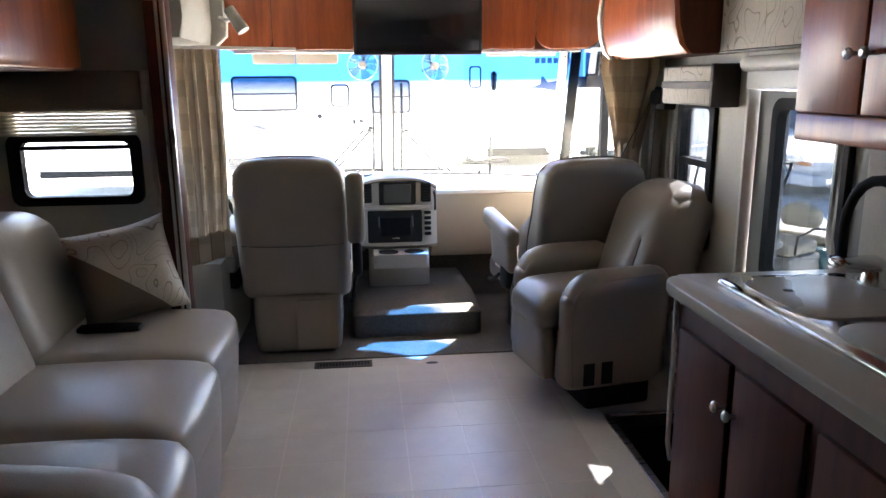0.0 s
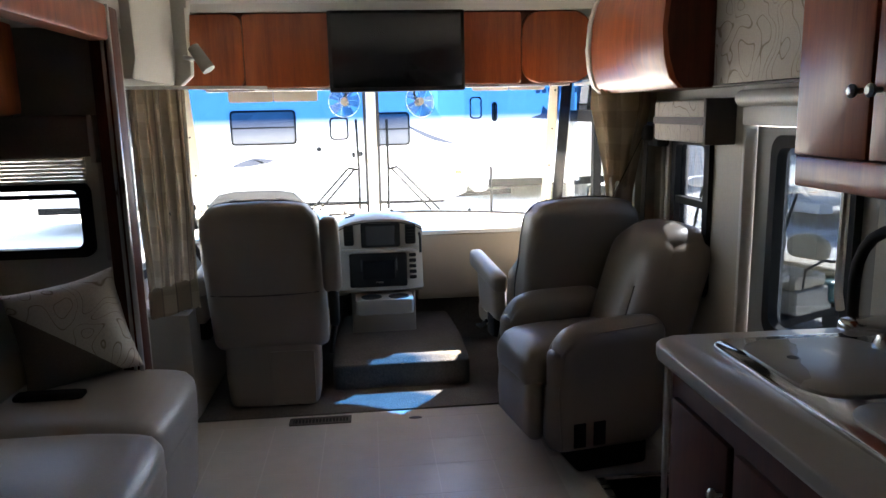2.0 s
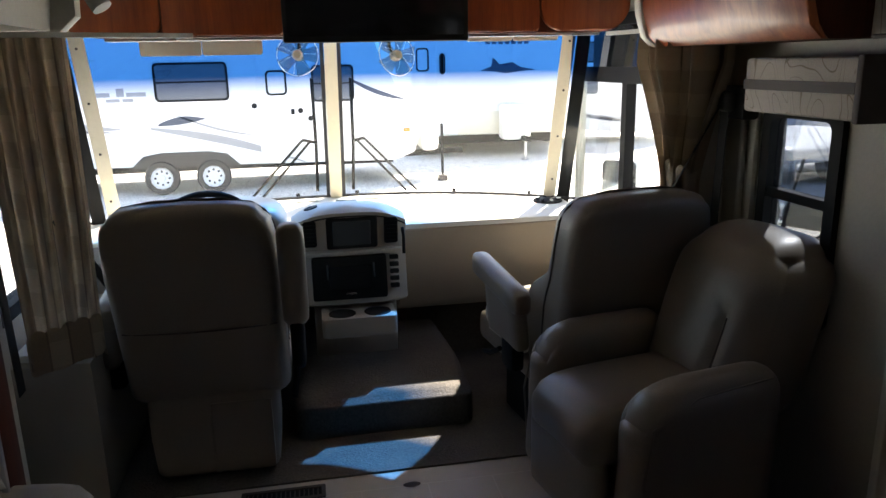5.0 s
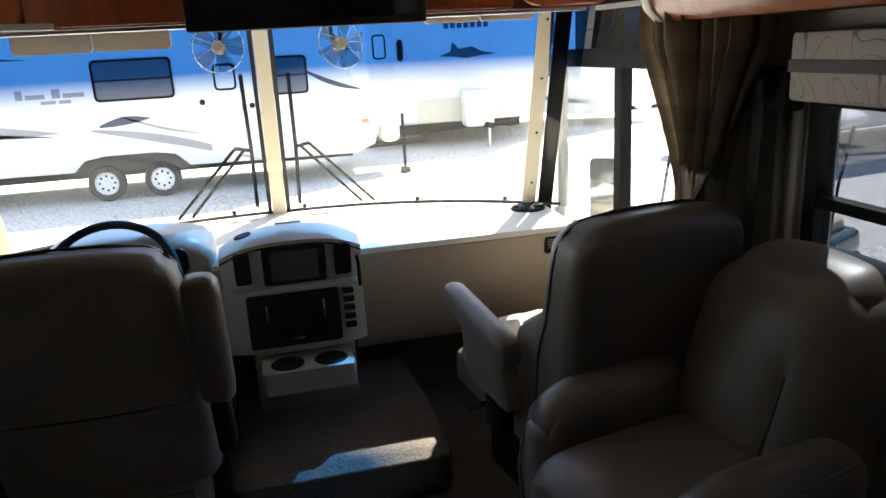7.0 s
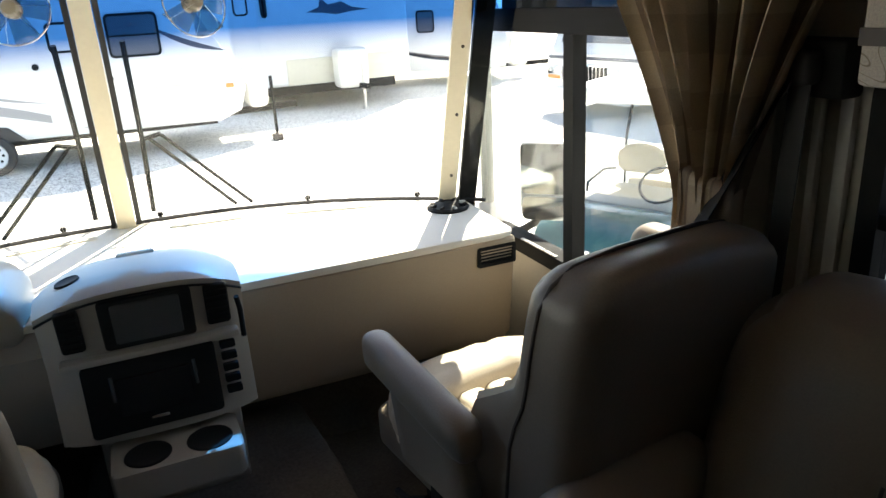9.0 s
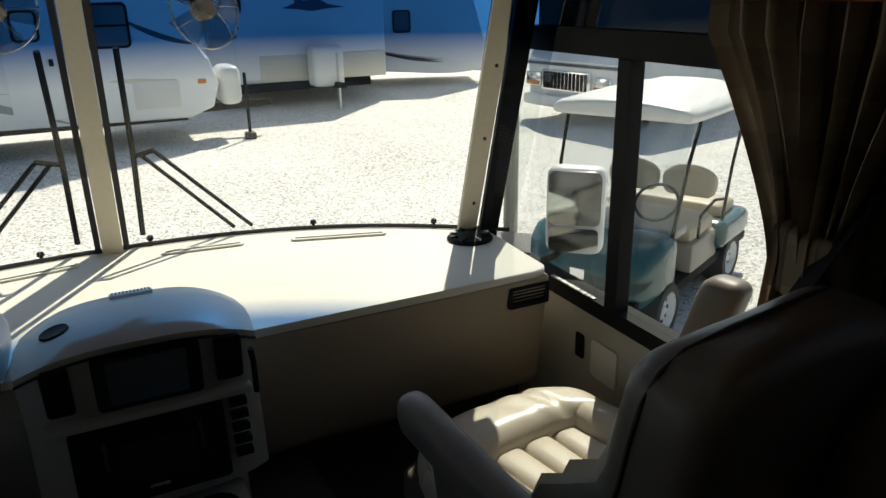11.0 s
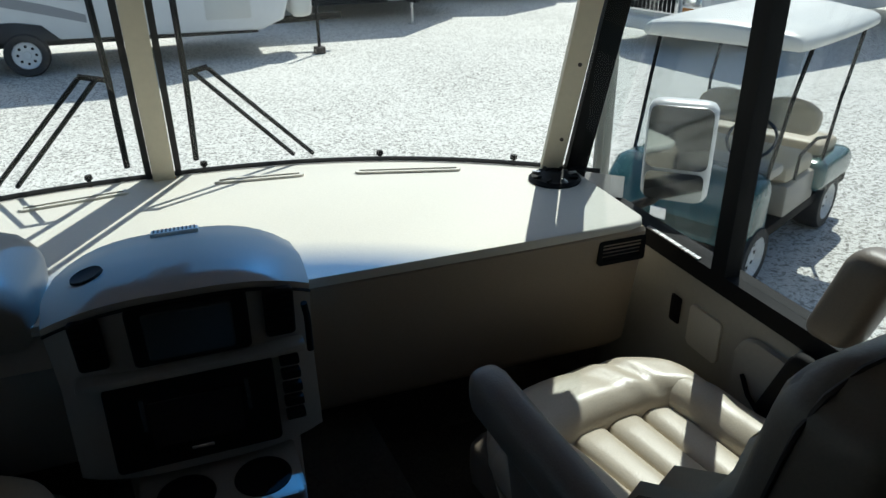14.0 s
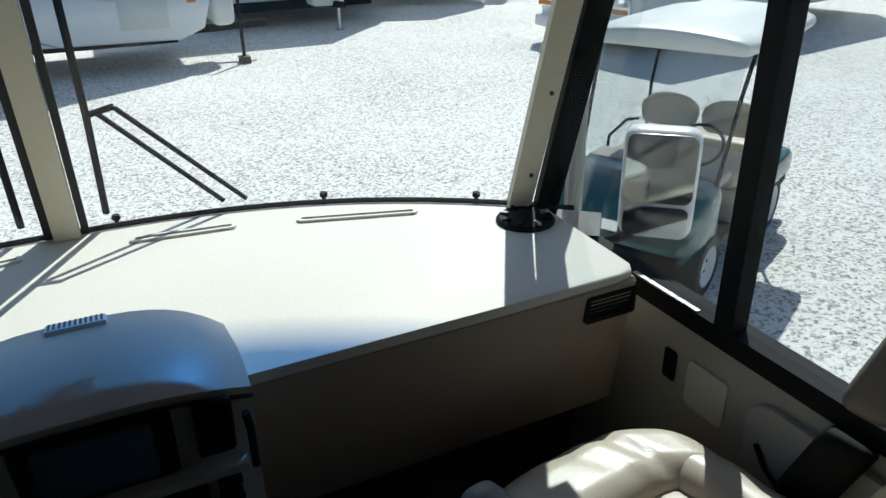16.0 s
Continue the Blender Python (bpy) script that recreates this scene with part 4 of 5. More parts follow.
part("cover", soft(B(), (0, 0, 0), (0.20, 0.08, 0.20), 0.02, 18, lambda p, u: (0.19 * u.x * (1 - 0.09 * (1 - u.z ** 2)), u.y * (0.006 + 0.09 * (max(0, 1 - u.x ** 4) * max(0, 1 - u.z ** 4)) ** 0.6) + 0.006 * math.sin(26 * p.x) * max(0, u.z) ** 6, 0.19 * u.z * (1 - 0.09 * (1 - u.x ** 2)))), "pillow", pl)
bl = thing("seat_belt", "black lap belt lying on the sofa", "belt")
part("strap", soft(B(), (-0.34, 3.32, 0.585), (0.11, 0.03, 0.012), 0.011, 5, m=Matrix.Identity(4)), "black", bl)

# ---- kitchen ----
kt = thing("kitchen_cabinet", "dark cherry kitchen base cabinet with round knobs", "cabinet")
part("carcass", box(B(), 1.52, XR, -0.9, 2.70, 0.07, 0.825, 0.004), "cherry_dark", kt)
part("toe_kick", box(B(), 1.57, XR, -0.9, 2.66, 0.0, 0.07), "black", kt, smooth=False)
for ya, yb, kn in ((2.36, 2.66, 2.375), (2.03, 2.33, 2.315), (1.60, 1.99, 1.62), (1.15, 1.55, 1.5), (0.6, 1.1, 0.65)):
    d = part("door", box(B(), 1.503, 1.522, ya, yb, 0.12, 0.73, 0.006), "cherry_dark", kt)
    part("knob", lathe(B(), [(0.006, 0), (0.006, 0.014), (0.014, 0.02), (0.015, 0.027), (0.008, 0.033)], Matrix.Translation((1.503, kn, 0.61)) @ Matrix.Rotation(radians(-90), 4, "Y"), 14), "steel", d)
ct = thing("countertop", "cream laminate countertop with rounded corner", "countertop")
bm = B()
corner = [(1.475 + 0.07 - 0.07 * math.cos(radians(a)), 2.695 + 0.07 * math.sin(radians(a))) for a in range(0, 91, 15)]
prism(bm, [(1.475, -0.9)] + corner + [(XR, 2.765), (XR, -0.9)], "z", 0.822, 0.862, 0.010, 3)
part("slab", bm, "laminate", ct)
part("end_strip", tube(B(), [(1.512, 2.712, 0.82), (1.512, 2.712, 0.6), (1.512, 2.712, 0.33), (1.525, 2.712, 0.27)], 0.008, 8), "white_trim", ct, "white edge strip")
sk = thing("sink", "steel rimmed sink with two fitted covers", "sink")
part("rim", prism(B(), rrect(1.60, 2.03, 1.72, 2.68, 0.05), "z", 0.861, 0.873, 0.006, 3), "chrome", sk)
cv = part("cover", prism(B(), rrect(1.645, 1.985, 2.26, 2.64, 0.09, 8), "z", 0.872, 0.879, 0.003), "sinkboard", sk, "pale sink cover board")
part("finger_hole", lathe(B(), [(0.002, 0), (0.014, 0), (0.014, 0.001)], Matrix.Translation((1.73, 2.50, 0.8785)), 16), "black", cv)
part("cover", prism(B(), rrect(1.645, 1.985, 1.78, 2.22, 0.09, 8), "z", 0.872, 0.879, 0.003), "sinkboard", sk, "pale sink cover board")
fa = thing("faucet", "black gooseneck faucet with chrome lever", "faucet")
arc = [(1.99, 2.66, 0.86), (1.99, 2.665, 0.95)] + [(1.99, 2.665 - 0.14 + 0.14 * math.cos(radians(a)), 1.02 + 0.15 * math.sin(radians(a))) for k, a in enumerate(range(0, 181, 18))] + [(1.99, 2.385, 0.98)]
part("spout", tube(B(), arc, 0.015, 10), "black", fa)
part("lever", soft(B(), (1.95, 2.54, 0.935), (0.075, 0.03, 0.022), 0.02, 8), "chrome", fa)
part("base", lathe(B(), [(0.04, 0), (0.038, 0.03), (0.028, 0.06), (0.002, 0.065)], Matrix.Translation((2.0, 2.53, 0.86)), 20), "chrome", fa)
ku = thing("kitchen_wall_cabinet", "cherry kitchen wall cabinet with round knobs", "cabinet")
part("carcass", box(B(), 1.815, XR, -0.9, 2.665, 1.345, CEIL, 0.004), "cherry", ku)
for ya, yb, kn in ((2.395, 2.66, 2.42), (2.12, 2.385, 2.36), (1.7, 2.11, 1.74), (1.3, 1.69, 1.6)):
    d = part("door", box(B(), 1.795, 1.816, ya, yb, 1.352, 2.0, 0.006), "cherry", ku)
    part("knob", lathe(B(), [(0.006, 0), (0.006, 0.014), (0.014, 0.02), (0.015, 0.027), (0.008, 0.033)], Matrix.Translation((1.795, kn, 1.50)) @ Matrix.Rotation(radians(-90), 4, "Y"), 14), "steel", d)
part("light_rail", box(B(), 1.80, 1.82, -0.9, 2.66, 1.275, 1.35, 0.006), "cherry", ku, "lower rail")

# fabric valance over the entry door
va = thing("door_valance", "swirl patterned fabric panel above the entry door", "valance")
part("panel", box(B(), 2.03, 2.116, 2.68, 3.60, 1.545, CEIL, 0.01), "fabric", va)
part("piping", tube(B(), [(2.032, 2.68, 1.548), (2.032, 3.60, 1.548)], 0.006, 6), "dark_band", va)
part("return_edge", box(B(), 2.035, 2.116, 3.60, 3.612, 1.545, CEIL, 0.004), "fabric", va)

# entry door
dr = thing("entry_door", "grey entry door with rounded dark window, closed", "door", kind="structure")
part("leaf", slab(B(), "x", 2.135, 2.165, 2.78, 3.45, -0.62, 1.40, [(2.875, 3.285, 0.70, 1.36)]), "door_grey", dr, smooth=False)
bm = B()
ring(bm, rrect(2.855, 3.315, 0.675, 1.375, 0.06), rrect(2.89, 3.275, 0.715, 1.335, 0.045), "x", 2.11, 2.145)
part("window_frame", bm, "black", dr)
part("window_pane", slab(B(), "x", 2.148, 2.152, 2.87, 3.29, 0.70, 1.36), "door_glass", dr, smooth=False)
bm = B()
box(bm, 2.09, 2.14, 3.455, 3.475, -0.6, 1.46, 0.005), box(bm, 2.085, 2.14, 2.78, 3.475, 1.405, 1.545, 0.006), box(bm, 2.105, 2.125, 3.475, 3.50, 0.0, 1.46, 0.004)
part("door_frame", bm, "white_trim", dr)
part("roll_screen", tube(B(), [(2.075, 2.80, 1.50), (2.075, 3.46, 1.50)], 0.03, 12), "white_trim", dr)
part("grab_rail", tube(B(), [(2.05, 2.80, 0.9), (2.04, 2.80, 0.95), (2.04, 2.80, 1.40)], 0.012, 8), "steel", dr)

# right window with valance
rw = thing("window_side", "narrow black framed window with fabric valance", "window", kind="structure")
bm = B()
ring(bm, rrect(3.75, 4.125, 0.68, 1.36, 0.05), rrect(3.795, 4.08, 0.725, 1.315, 0.03), "x", 2.10, 2.15)
part("frame", bm, "black", rw)
part("transom", box(B(), 2.105, 2.145, 3.785, 4.09, 1.055, 1.085), "black", rw, smooth=False)
part("pane", slab(B(), "x", 2.128, 2.131, 3.79, 4.085, 0.72, 1.32), "tinted", rw, smooth=False)
wv = thing("window_valance", "box valance in swirl fabric with brown band", "valance")
part("box_panel", box(B(), 2.0, 2.118, 3.60, 4.09, 1.335, 1.50, 0.012), "fabric", wv)
part("band", box(B(), 1.996, 2.0, 3.60, 4.09, 1.405, 1.435, 0.001), "dark_band", wv, smooth=False)
part("end_panel", box(B(), 1.995, 2.118, 3.575, 3.60, 1.33, 1.505, 0.006), "dark_band", wv)
bm = B()
box(bm, 2.10, 2.119, 4.16, 4.19, 0.6, 1.33, 0.004), box(bm, 2.10, 2.119, 4.23, 4.25, 0.6, 1.4, 0.004)
struct("trim_window", bm, "white_trim", "pale upright window casing", "trim", True)

# overhead cabinet, right of the cab
oc = thing("overhead_cabinet", "glossy curved cherry overhead cabinet", "cabinet")
curve = [(1.905, 1.545), (1.868, 1.58), (1.842, 1.66), (1.835, 1.76), (1.842, 1.88), (1.868, 1.97), (1.91, CEIL)]
part("carcass", prism(B(), [(x + 0.012, z) for x, z in curve] + [(XR, CEIL), (XR, 1.545)], "y", 3.625, 4.50, 0.004, 1), "cherry_dark", oc)
bm = B()
prism(bm, curve + [(x + 0.02, z) for x, z in reversed(curve)], "y", 3.62, 4.51, 0.004, 1)
part("door", bm, "cherry", oc, "bowed glossy cherry door")
part("end_cap", prism(B(), [(x - 0.012, z) for x, z in curve] + [(XR, CEIL), (XR, 1.545)], "y", 4.51, 4.56, 0.012, 2), "white_trim", oc, "white plastic end cap")
part("latch", box(B(), 1.90, 1.94, 4.57, 4.585, 1.57, 1.60, 0.004), "steel", oc)

# cabinets over the windshield
fc = thing("front_cabinet", "row of glossy cherry cabinets over the windshield", "cabinet")
bm = B()
prism(bm, rrect(-0.21, 1.955, 1.615, 1.995, 0.11, 6), "y", 4.875, 5.26, 0.004, 1)
part("carcass", bm, "cherry_dark", fc)
edges = (-0.21, 0.12, 0.56, 1.20, 1.565, 1.955)
for k in range(5):
    xa, xb = edges[k] + 0.003, edges[k + 1] - 0.003
    pts = rrect(xa, xb, 1.62, 1.985, 0.012)
    if k == 4:
        pts = [(x if x < xb - 0.1 else xb - 0.10 + (x - xb + 0.10) * math.sqrt(max(0, 1 - (abs(z - 1.80) / 0.19) ** 4)), z) for x, z in rrect(xa, xb, 1.62, 1.985, 0.09, 8)]
    if k == 0:
        pts = rrect(xa, xb, 1.62, 1.985, 0.05, 6)
    part("door", prism(B(), pts, "y", 4.85, 4.876, 0.008, 3), "cherry", fc)
# unseen shelf added behind the cabinets to cut off sun on the floor
shelf = [(x, min(5.56, glass_y(x, 1.66) - 0.015)) for x in [1.90 - 2.08 * i / 24 for i in range(25)]]
part("sun_cutoff_shelf", prism(B(), [(-0.18, 5.20), (1.90, 5.20)] + shelf, "z", 1.66, 1.69), "pale", fc, smooth=False)
part("light_strip", box(B(), -0.10, 1.85, 4.93, 5.0, 1.605, 1.617), "steel", fc, smooth=False)
bm = B()
prism(bm, [(4.80, 2.03), (4.83, 1.995), (5.25, 1.995), (5.25, 2.03)], "x", -0.30, 2.05, 0.005, 1)
struct("trim_ceiling", bm, "ceiling", "cream ceiling cove over the cabinets", "trim")
tv = thing("television", "black flat television hung before the cabinets", "television")
part("case", box(B(), 0.555, 1.245, 4.735, 4.775, 1.585, 1.985, 0.008), "black", tv)
part("screen", box(B(), 0.572, 1.228, 4.731, 4.737, 1.607, 1.97, 0.002), "screen", tv)
part("mount", box(B(), 0.80, 1.0, 4.775, 4.852, 1.70, 1.86, 0.01), "black", tv)

# left panel cabinet and lamp
lc = thing("side_cabinet", "beige padded overhead panel beside the driver", "cabinet")
part("panel", prism(B(), [(-0.42, 1.62), (-0.11, 1.62), (-0.10, 1.70), (-0.10, CEIL), (-0.42, CEIL)], "y", 3.78, 4.36, 0.008), "wall", lc)
part("end_cap", prism(B(), [(-0.42, 1.61), (-0.09, 1.61), (-0.035, 1.66), (-0.03, 1.74), (-0.06, 1.82), (-0.03, 1.95), (-0.03, CEIL), (-0.42, CEIL)], "y", 4.36, 4.42, 0.014, 2), "wall", lc)
lm = thing("reading_lamp", "small swivel reading lamp on the panel", "lamp")
part("arm", tube(B(), [(-0.06, 4.35, 1.74), (-0.02, 4.33, 1.73), (0.01, 4.32, 1.74)], 0.010, 8), "steel", lm)
part("head", tube(B(), [(-0.01, 4.32, 1.78), (0.055, 4.30, 1.68)], [0.026, 0.03], 14), "plastic", lm)


# ---- curtains ----
def curtain(at, label, length, tie, gather, width=0.52, folds=7, depth=0.045):
    """Hanging folds along local y, drawn in at the tie's height."""
    e = thing("curtain", label, "curtain", at, group="cab curtains")
    bm = B()
    nu, nv = 70, 26
    rows = []
    for j in range(nv + 1):
        z = 1.60 - (1.60 - length) * j / nv
        d = abs(z - tie)
        k = gather + (1 - gather) * min(1, (d / 0.42)) ** 1.4 if z > tie else gather + 0.12 * min(1, d / 0.3)
        row = []
        for i in range(nu + 1):
            u = i / nu
            y = (u - 0.5) * width * k - 0.04 * (1 - k)
            x = depth * math.sin(u * 2 * math.pi * folds + 0.5 * math.sin(3 * z)) * (0.7 + 0.3 * k) + 0.012 * math.sin(u * 31 + 5 * z)
            row.append(bm.verts.new((x, y, z)))
        rows.append(row)
    for j in range(nv):
        for i in range(nu):
            bm.faces.new((rows[j][i], rows[j][i + 1], rows[j + 1][i + 1], rows[j + 1][i]))
    uv = bm.loops.layers.uv.new("cloth")
    place = {v: (i / nu * width * 1.9, v.co.z) for row in rows for i, v in enumerate(row)}
    for f in bm.faces:
        for c in f.loops:
            c[uv].uv = place[c.vert]
    bmesh.ops.solidify(bm, geom=bm.faces[:], thickness=0.003)
    part("cloth", bm, "curtain", e, angle=80)
    band = soft(B(), (0, -0.04 * (1 - gather), tie), (depth * 0.8, 0.26 * gather * width / 0.52 + 0.004, 0.07), 0.02, 10, lambda p, u: (p.x, p.y, p.z + 0.15 * p.y + 0.004 * math.sin(60 * p.y)))
    uv = band.loops.layers.uv.new("cloth")
    for f in band.faces:
        for c in f.loops:
            c[uv].uv = (c.vert.co.y, c.vert.co.z * 0.9)
    part("tie_band", band, "curtain", e)
    part("track", box(B(), -0.012, 0.012, -0.26, 0.5, 1.60, 1.615), "white_trim", e, smooth=False)
    return e


curtain(Matrix.Translation((1.94, 4.385, 0)) @ Matrix.Rotation(radians(8), 4, "Z"), "gold and brown plaid curtain tied back beside the passenger seat", 0.62, 1.07, 0.28, 0.46)
curtain(Matrix.Translation((-0.175, 4.29, 0)) @ Matrix.Rotation(radians(-62), 4, "Z"), "gold and brown plaid curtain bunched beside the driver seat", 0.60, 0.66, 0.90, 0.24, 5, 0.026)

# seat belts on the posts
for sx, s in ((2.06, 1), (-0.34, -1)):
    b = thing("belt_anchor", "black shoulder belt reel with hanging strap", "seat belt")
    y = 4.215 if s > 0 else 4.15
    part("guide_plate", box(B(), sx - 0.025, sx + 0.04, y - 0.075, y + 0.075, 1.30, 1.41, 0.012), "black", b)
    part("guide", soft(B(), (sx - s * 0.04, y, 1.36), (0.025, 0.03, 0.035), 0.018, 6), "rubber", b)
    part("strap", beam(B(), (sx - s * 0.045, y, 1.33), (sx - s * 0.05, y + 0.03, 0.55), 0.048, 0.004, (0, 1, 0)), "rubber", b, smooth=False)
    if s > 0:
        part("shoulder_strap", beam(B(), (2.005, 4.235, 1.345), (1.865, 4.345, 0.97), 0.045, 0.003, (0.35, 0.93, 0)), "black", b, smooth=False)
    if s < 0:
        part("shoulder_strap", beam(B(), (-0.17, 4.33, 1.06), (-0.06, 4.45, 0.775), 0.035, 0.003, (0.4, 0.9, 0)), "rubber", b, smooth=False)

# left end wall window
lw = thing("window_slide", "black framed window with pleated blind and padded valance", "window", kind="structure")
bm = B()
ring(bm, rrect(-0.785, -0.285, 0.975, 1.255, 0.04), rrect(-0.735, -0.325, 1.01, 1.225, 0.03), "y", 3.70, 3.74)
part("frame", bm, "black", lw)
part("vent_bar", box(B(), -0.735, -0.325, 3.705, 3.735, 1.195, 1.21), "black", lw, smooth=False)
part("pane", slab(B(), "y", 3.728, 3.731, -0.74, -0.32, 1.0, 1.34), "clear", lw, smooth=False)
for k in range(7):
    part("pleat", box(B(), -0.80, -0.29, 3.692, 3.712, 1.25 + 0.014 * k, 1.262 + 0.014 * k, 0.004), "blind", lw, smooth=False)
lv = thing("slide_valance", "dark padded box valance over the slide-out window", "valance")
part("box_panel", soft(B(), (-0.52, 3.66, 1.42), (0.30, 0.05, 0.075), 0.02, 6), "valance_brown", lv)
part("end_panel", soft(B(), (-0.225, 3.66, 1.41), (0.012, 0.055, 0.085), 0.01, 4), "plastic", lv)
part("side_tassel", box(B(), -0.245, -0.225, 3.69, 3.715, 0.96, 1.34, 0.006), "plastic", lv)
os_ = thing("sofa_overhead_cabinet", "glossy cherry overhead cabinet above the sofa", "cabinet")
part("carcass", box(B(), -1.08, -0.44, 0.2, 3.55, 1.49, 1.80, 0.01), "cherry_dark", os_)
for k in range(4):
    part("door", soft(B(), (-0.425, 3.13 - 0.83 * k, 1.645), (0.022, 0.405, 0.15), 0.018, 6), "cherry", os_)

# driver side console
dc = thing("side_console", "grey side console with pale tray beside the driver", "console")
part("body", soft(B(), (-0.28, 4.80, 0.28), (0.14, 0.42, 0.28), 0.03, 6), "plastic", dc)
part("tray", box(B(), -0.40, -0.16, 4.42, 4.62, 0.555, 0.585, 0.01), "white_trim", dc, "pale switch tray")
part("switch_panel", box(B(), -0.34, -0.2, 4.46, 4.56, 0.585, 0.592, 0.003), "lcd", dc)
st = thing("floor_plate", "small worn brown plate in the vinyl floor", "floor plate")
part("plate", lathe(B(), [(0.002, 0.002), (0.02, 0.002), (0.024, 0.0)], Matrix.Translation((0.914, 4.30, 0.0)) @ Matrix.Diagonal((1.4, 0.7, 1, 1)), 16), "dark_band", st)
rg = thing("floor_register", "black slotted floor register", "vent")
ring(bm := B(), rrect(0.30, 0.60, 4.285, 4.365, 0.006), rrect(0.315, 0.585, 4.30, 4.35, 0.004), "z", -0.004, 0.006)
part("frame", bm, "dark_band", rg)
part("void", prism(B(), rrect(0.315, 0.585, 4.30, 4.35, 0.004), "z", -0.005, 0.0012), "black", rg)
for k in range(16):
    part("slat", box(B(), 0.322 + 0.0165 * k, 0.326 + 0.0165 * k, 4.30, 4.35, 0.001, 0.0035), "dark_band", rg, smooth=False)

# fans and visors
for x, y, z, yaw in ((0.60, 5.50, 1.553, -8), (1.06, 5.45, 1.543, 25)):
    f_ = thing("dash_fan", "small clear bladed cab fan on a bracket", "fan", Matrix.Translation((x, y, z)) @ Matrix.Rotation(radians(yaw), 4, "Z") @ Matrix.Rotation(radians(80), 4, "X"), group="cab fans")
    part("guard", tube(B(), [(0.096 * math.cos(2 * math.pi * k / 32), 0.096 * math.sin(2 * math.pi * k / 32), 0.0) for k in range(33)], 0.0022, 6, False), "steel", f_)
    part("hub", lathe(B(), [(0.024, -0.03), (0.026, 0.0), (0.018, 0.018), (0.002, 0.02)], None, 16), "plastic", f_)
    for k in range(5):
        a = 2 * math.pi * k / 5
        m = Matrix.Rotation(a, 4, "Z") @ Matrix.Translation((0.054, 0, 0)) @ Matrix.Rotation(radians(28), 4, "X")
        part("blade", soft(B(), (0, 0, 0), (0.038, 0.042, 0.003), 0.0028, 6, lambda p, u: (p.x, p.y * (0.75 + 0.25 * u.x), p.z), m), "blade", f_)
    for k in range(7):
        a = 2 * math.pi * k / 7
        part("wire", tube(B(), [(0.02 * math.cos(a), 0.02 * math.sin(a), 0.03), (0.06 * math.cos(a), 0.06 * math.sin(a), 0.025), (0.096 * math.cos(a), 0.096 * math.sin(a), 0.0)], 0.0006, 3), "steel", f_)
    part("bracket", tube(B(), [(0, 0, -0.03), (0, 0.05, -0.06), (0, 0.12, -0.05)], 0.008, 8), "black", f_)
for x0, x1, zl in ((-0.055, 0.455, 1.555), (1.36, 1.80, 1.595)):
    v = thing("sun_visor", "cream folded sun visor above the windshield", "visor", group="sun visors")
    for k in range(2):
        w = (x1 - x0) / 2
        part("flap", prism(B(), rrect(x0 + w * k + 0.002, x0 + w * (k + 1) - 0.002, zl, 1.66, 0.012), "y", 5.295, 5.31, 0.004), "pale", v)
# cab side details
d = thing("wall_switch", "black rocker switch on the cab panel", "switch")
part("plate", box(B(), XC - 0.008, XC, 5.125, 5.165, 0.485, 0.565, 0.006), "black", d)
d = thing("wall_plate", "cream access plate on the cab panel", "plate")
part("plate", prism(B(), rrect(4.965, 5.085, 0.455, 0.575, 0.012), "x", XC - 0.008, XC, 0.004), "dash", d)
d = thing("map_pocket", "moulded map pocket on the cab panel", "pocket")
pk = part("pocket", prism(B(), rrect(4.50, 4.90, 0.20, 0.60, 0.06), "x", XC - 0.018, XC, 0.008), "wall", d)
part("pull", tube(B(), [(XC - 0.02, 4.86, 0.50), (XC - 0.032, 4.82, 0.47), (XC - 0.03, 4.77, 0.44)], 0.006, 8), "black", pk, "black pull lever")


# ---- outside ----
struct("ground", slab(B(), "z", GROUND - 0.3, GROUND, -300, 300, -300, 300), "gravel", "pale crushed limestone yard", "ground")


def wheel(parent, at, r, w, rim="white_paint"):
    t = part("wheel", lathe(B(), [(r * 0.62, -w / 2), (r * 0.93, -w / 2), (r, -w * 0.3), (r, w * 0.3), (r * 0.93, w / 2), (r * 0.62, w / 2), (r * 0.62, -w / 2)], at, 28, False), "rubber", parent, "black tyre")
    k = part("rim", lathe(B(), [(0.002, w * 0.34), (r * 0.16, w * 0.36), (r * 0.2, w * 0.25), (r * 0.5, w * 0.28), (r * 0.62, w * 0.5), (r * 0.66, w * 0.5)], at, 28, False), rim, t, "pale spoked rim")
    for i in range(8):
        a = 2 * math.pi * i / 8
        m = at @ Matrix.Translation((r * 0.4 * math.cos(a), r * 0.4 * math.sin(a), w * 0.27))
        part("rim_hole", lathe(B(), [(0.001, 0), (r * 0.07, 0), (r * 0.07, 0.004)], m, 8), "black", t)
    return t


def pane(parent, x0, x1, z0, z1, y, slider=True):
    """A dark framed caravan window on a face that looks towards -y."""
    w = part("window", ring(B(), rrect(x0, x1, z0, z1, 0.09), rrect(x0 + 0.04, x1 - 0.04, z0 + 0.04, z1 - 0.04, 0.06), "y", y - 0.025, y + 0.01), "black", parent)
    part("pane", prism(B(), rrect(x0 + 0.04, x1 - 0.04, z0 + 0.04, z1 - 0.04, 0.06), "y", y - 0.012, y + 0.005), "window_dark", w)
    if slider:
        part("sash", box(B(), x0 + 0.04, x1 - 0.04, y - 0.02, y - 0.005, (z0 + z1) / 2 - 0.015, (z0 + z1) / 2 + 0.015), "black", w, smooth=False)
    return w


FACE_Y = Matrix.Rotation(radians(90), 4, "X")


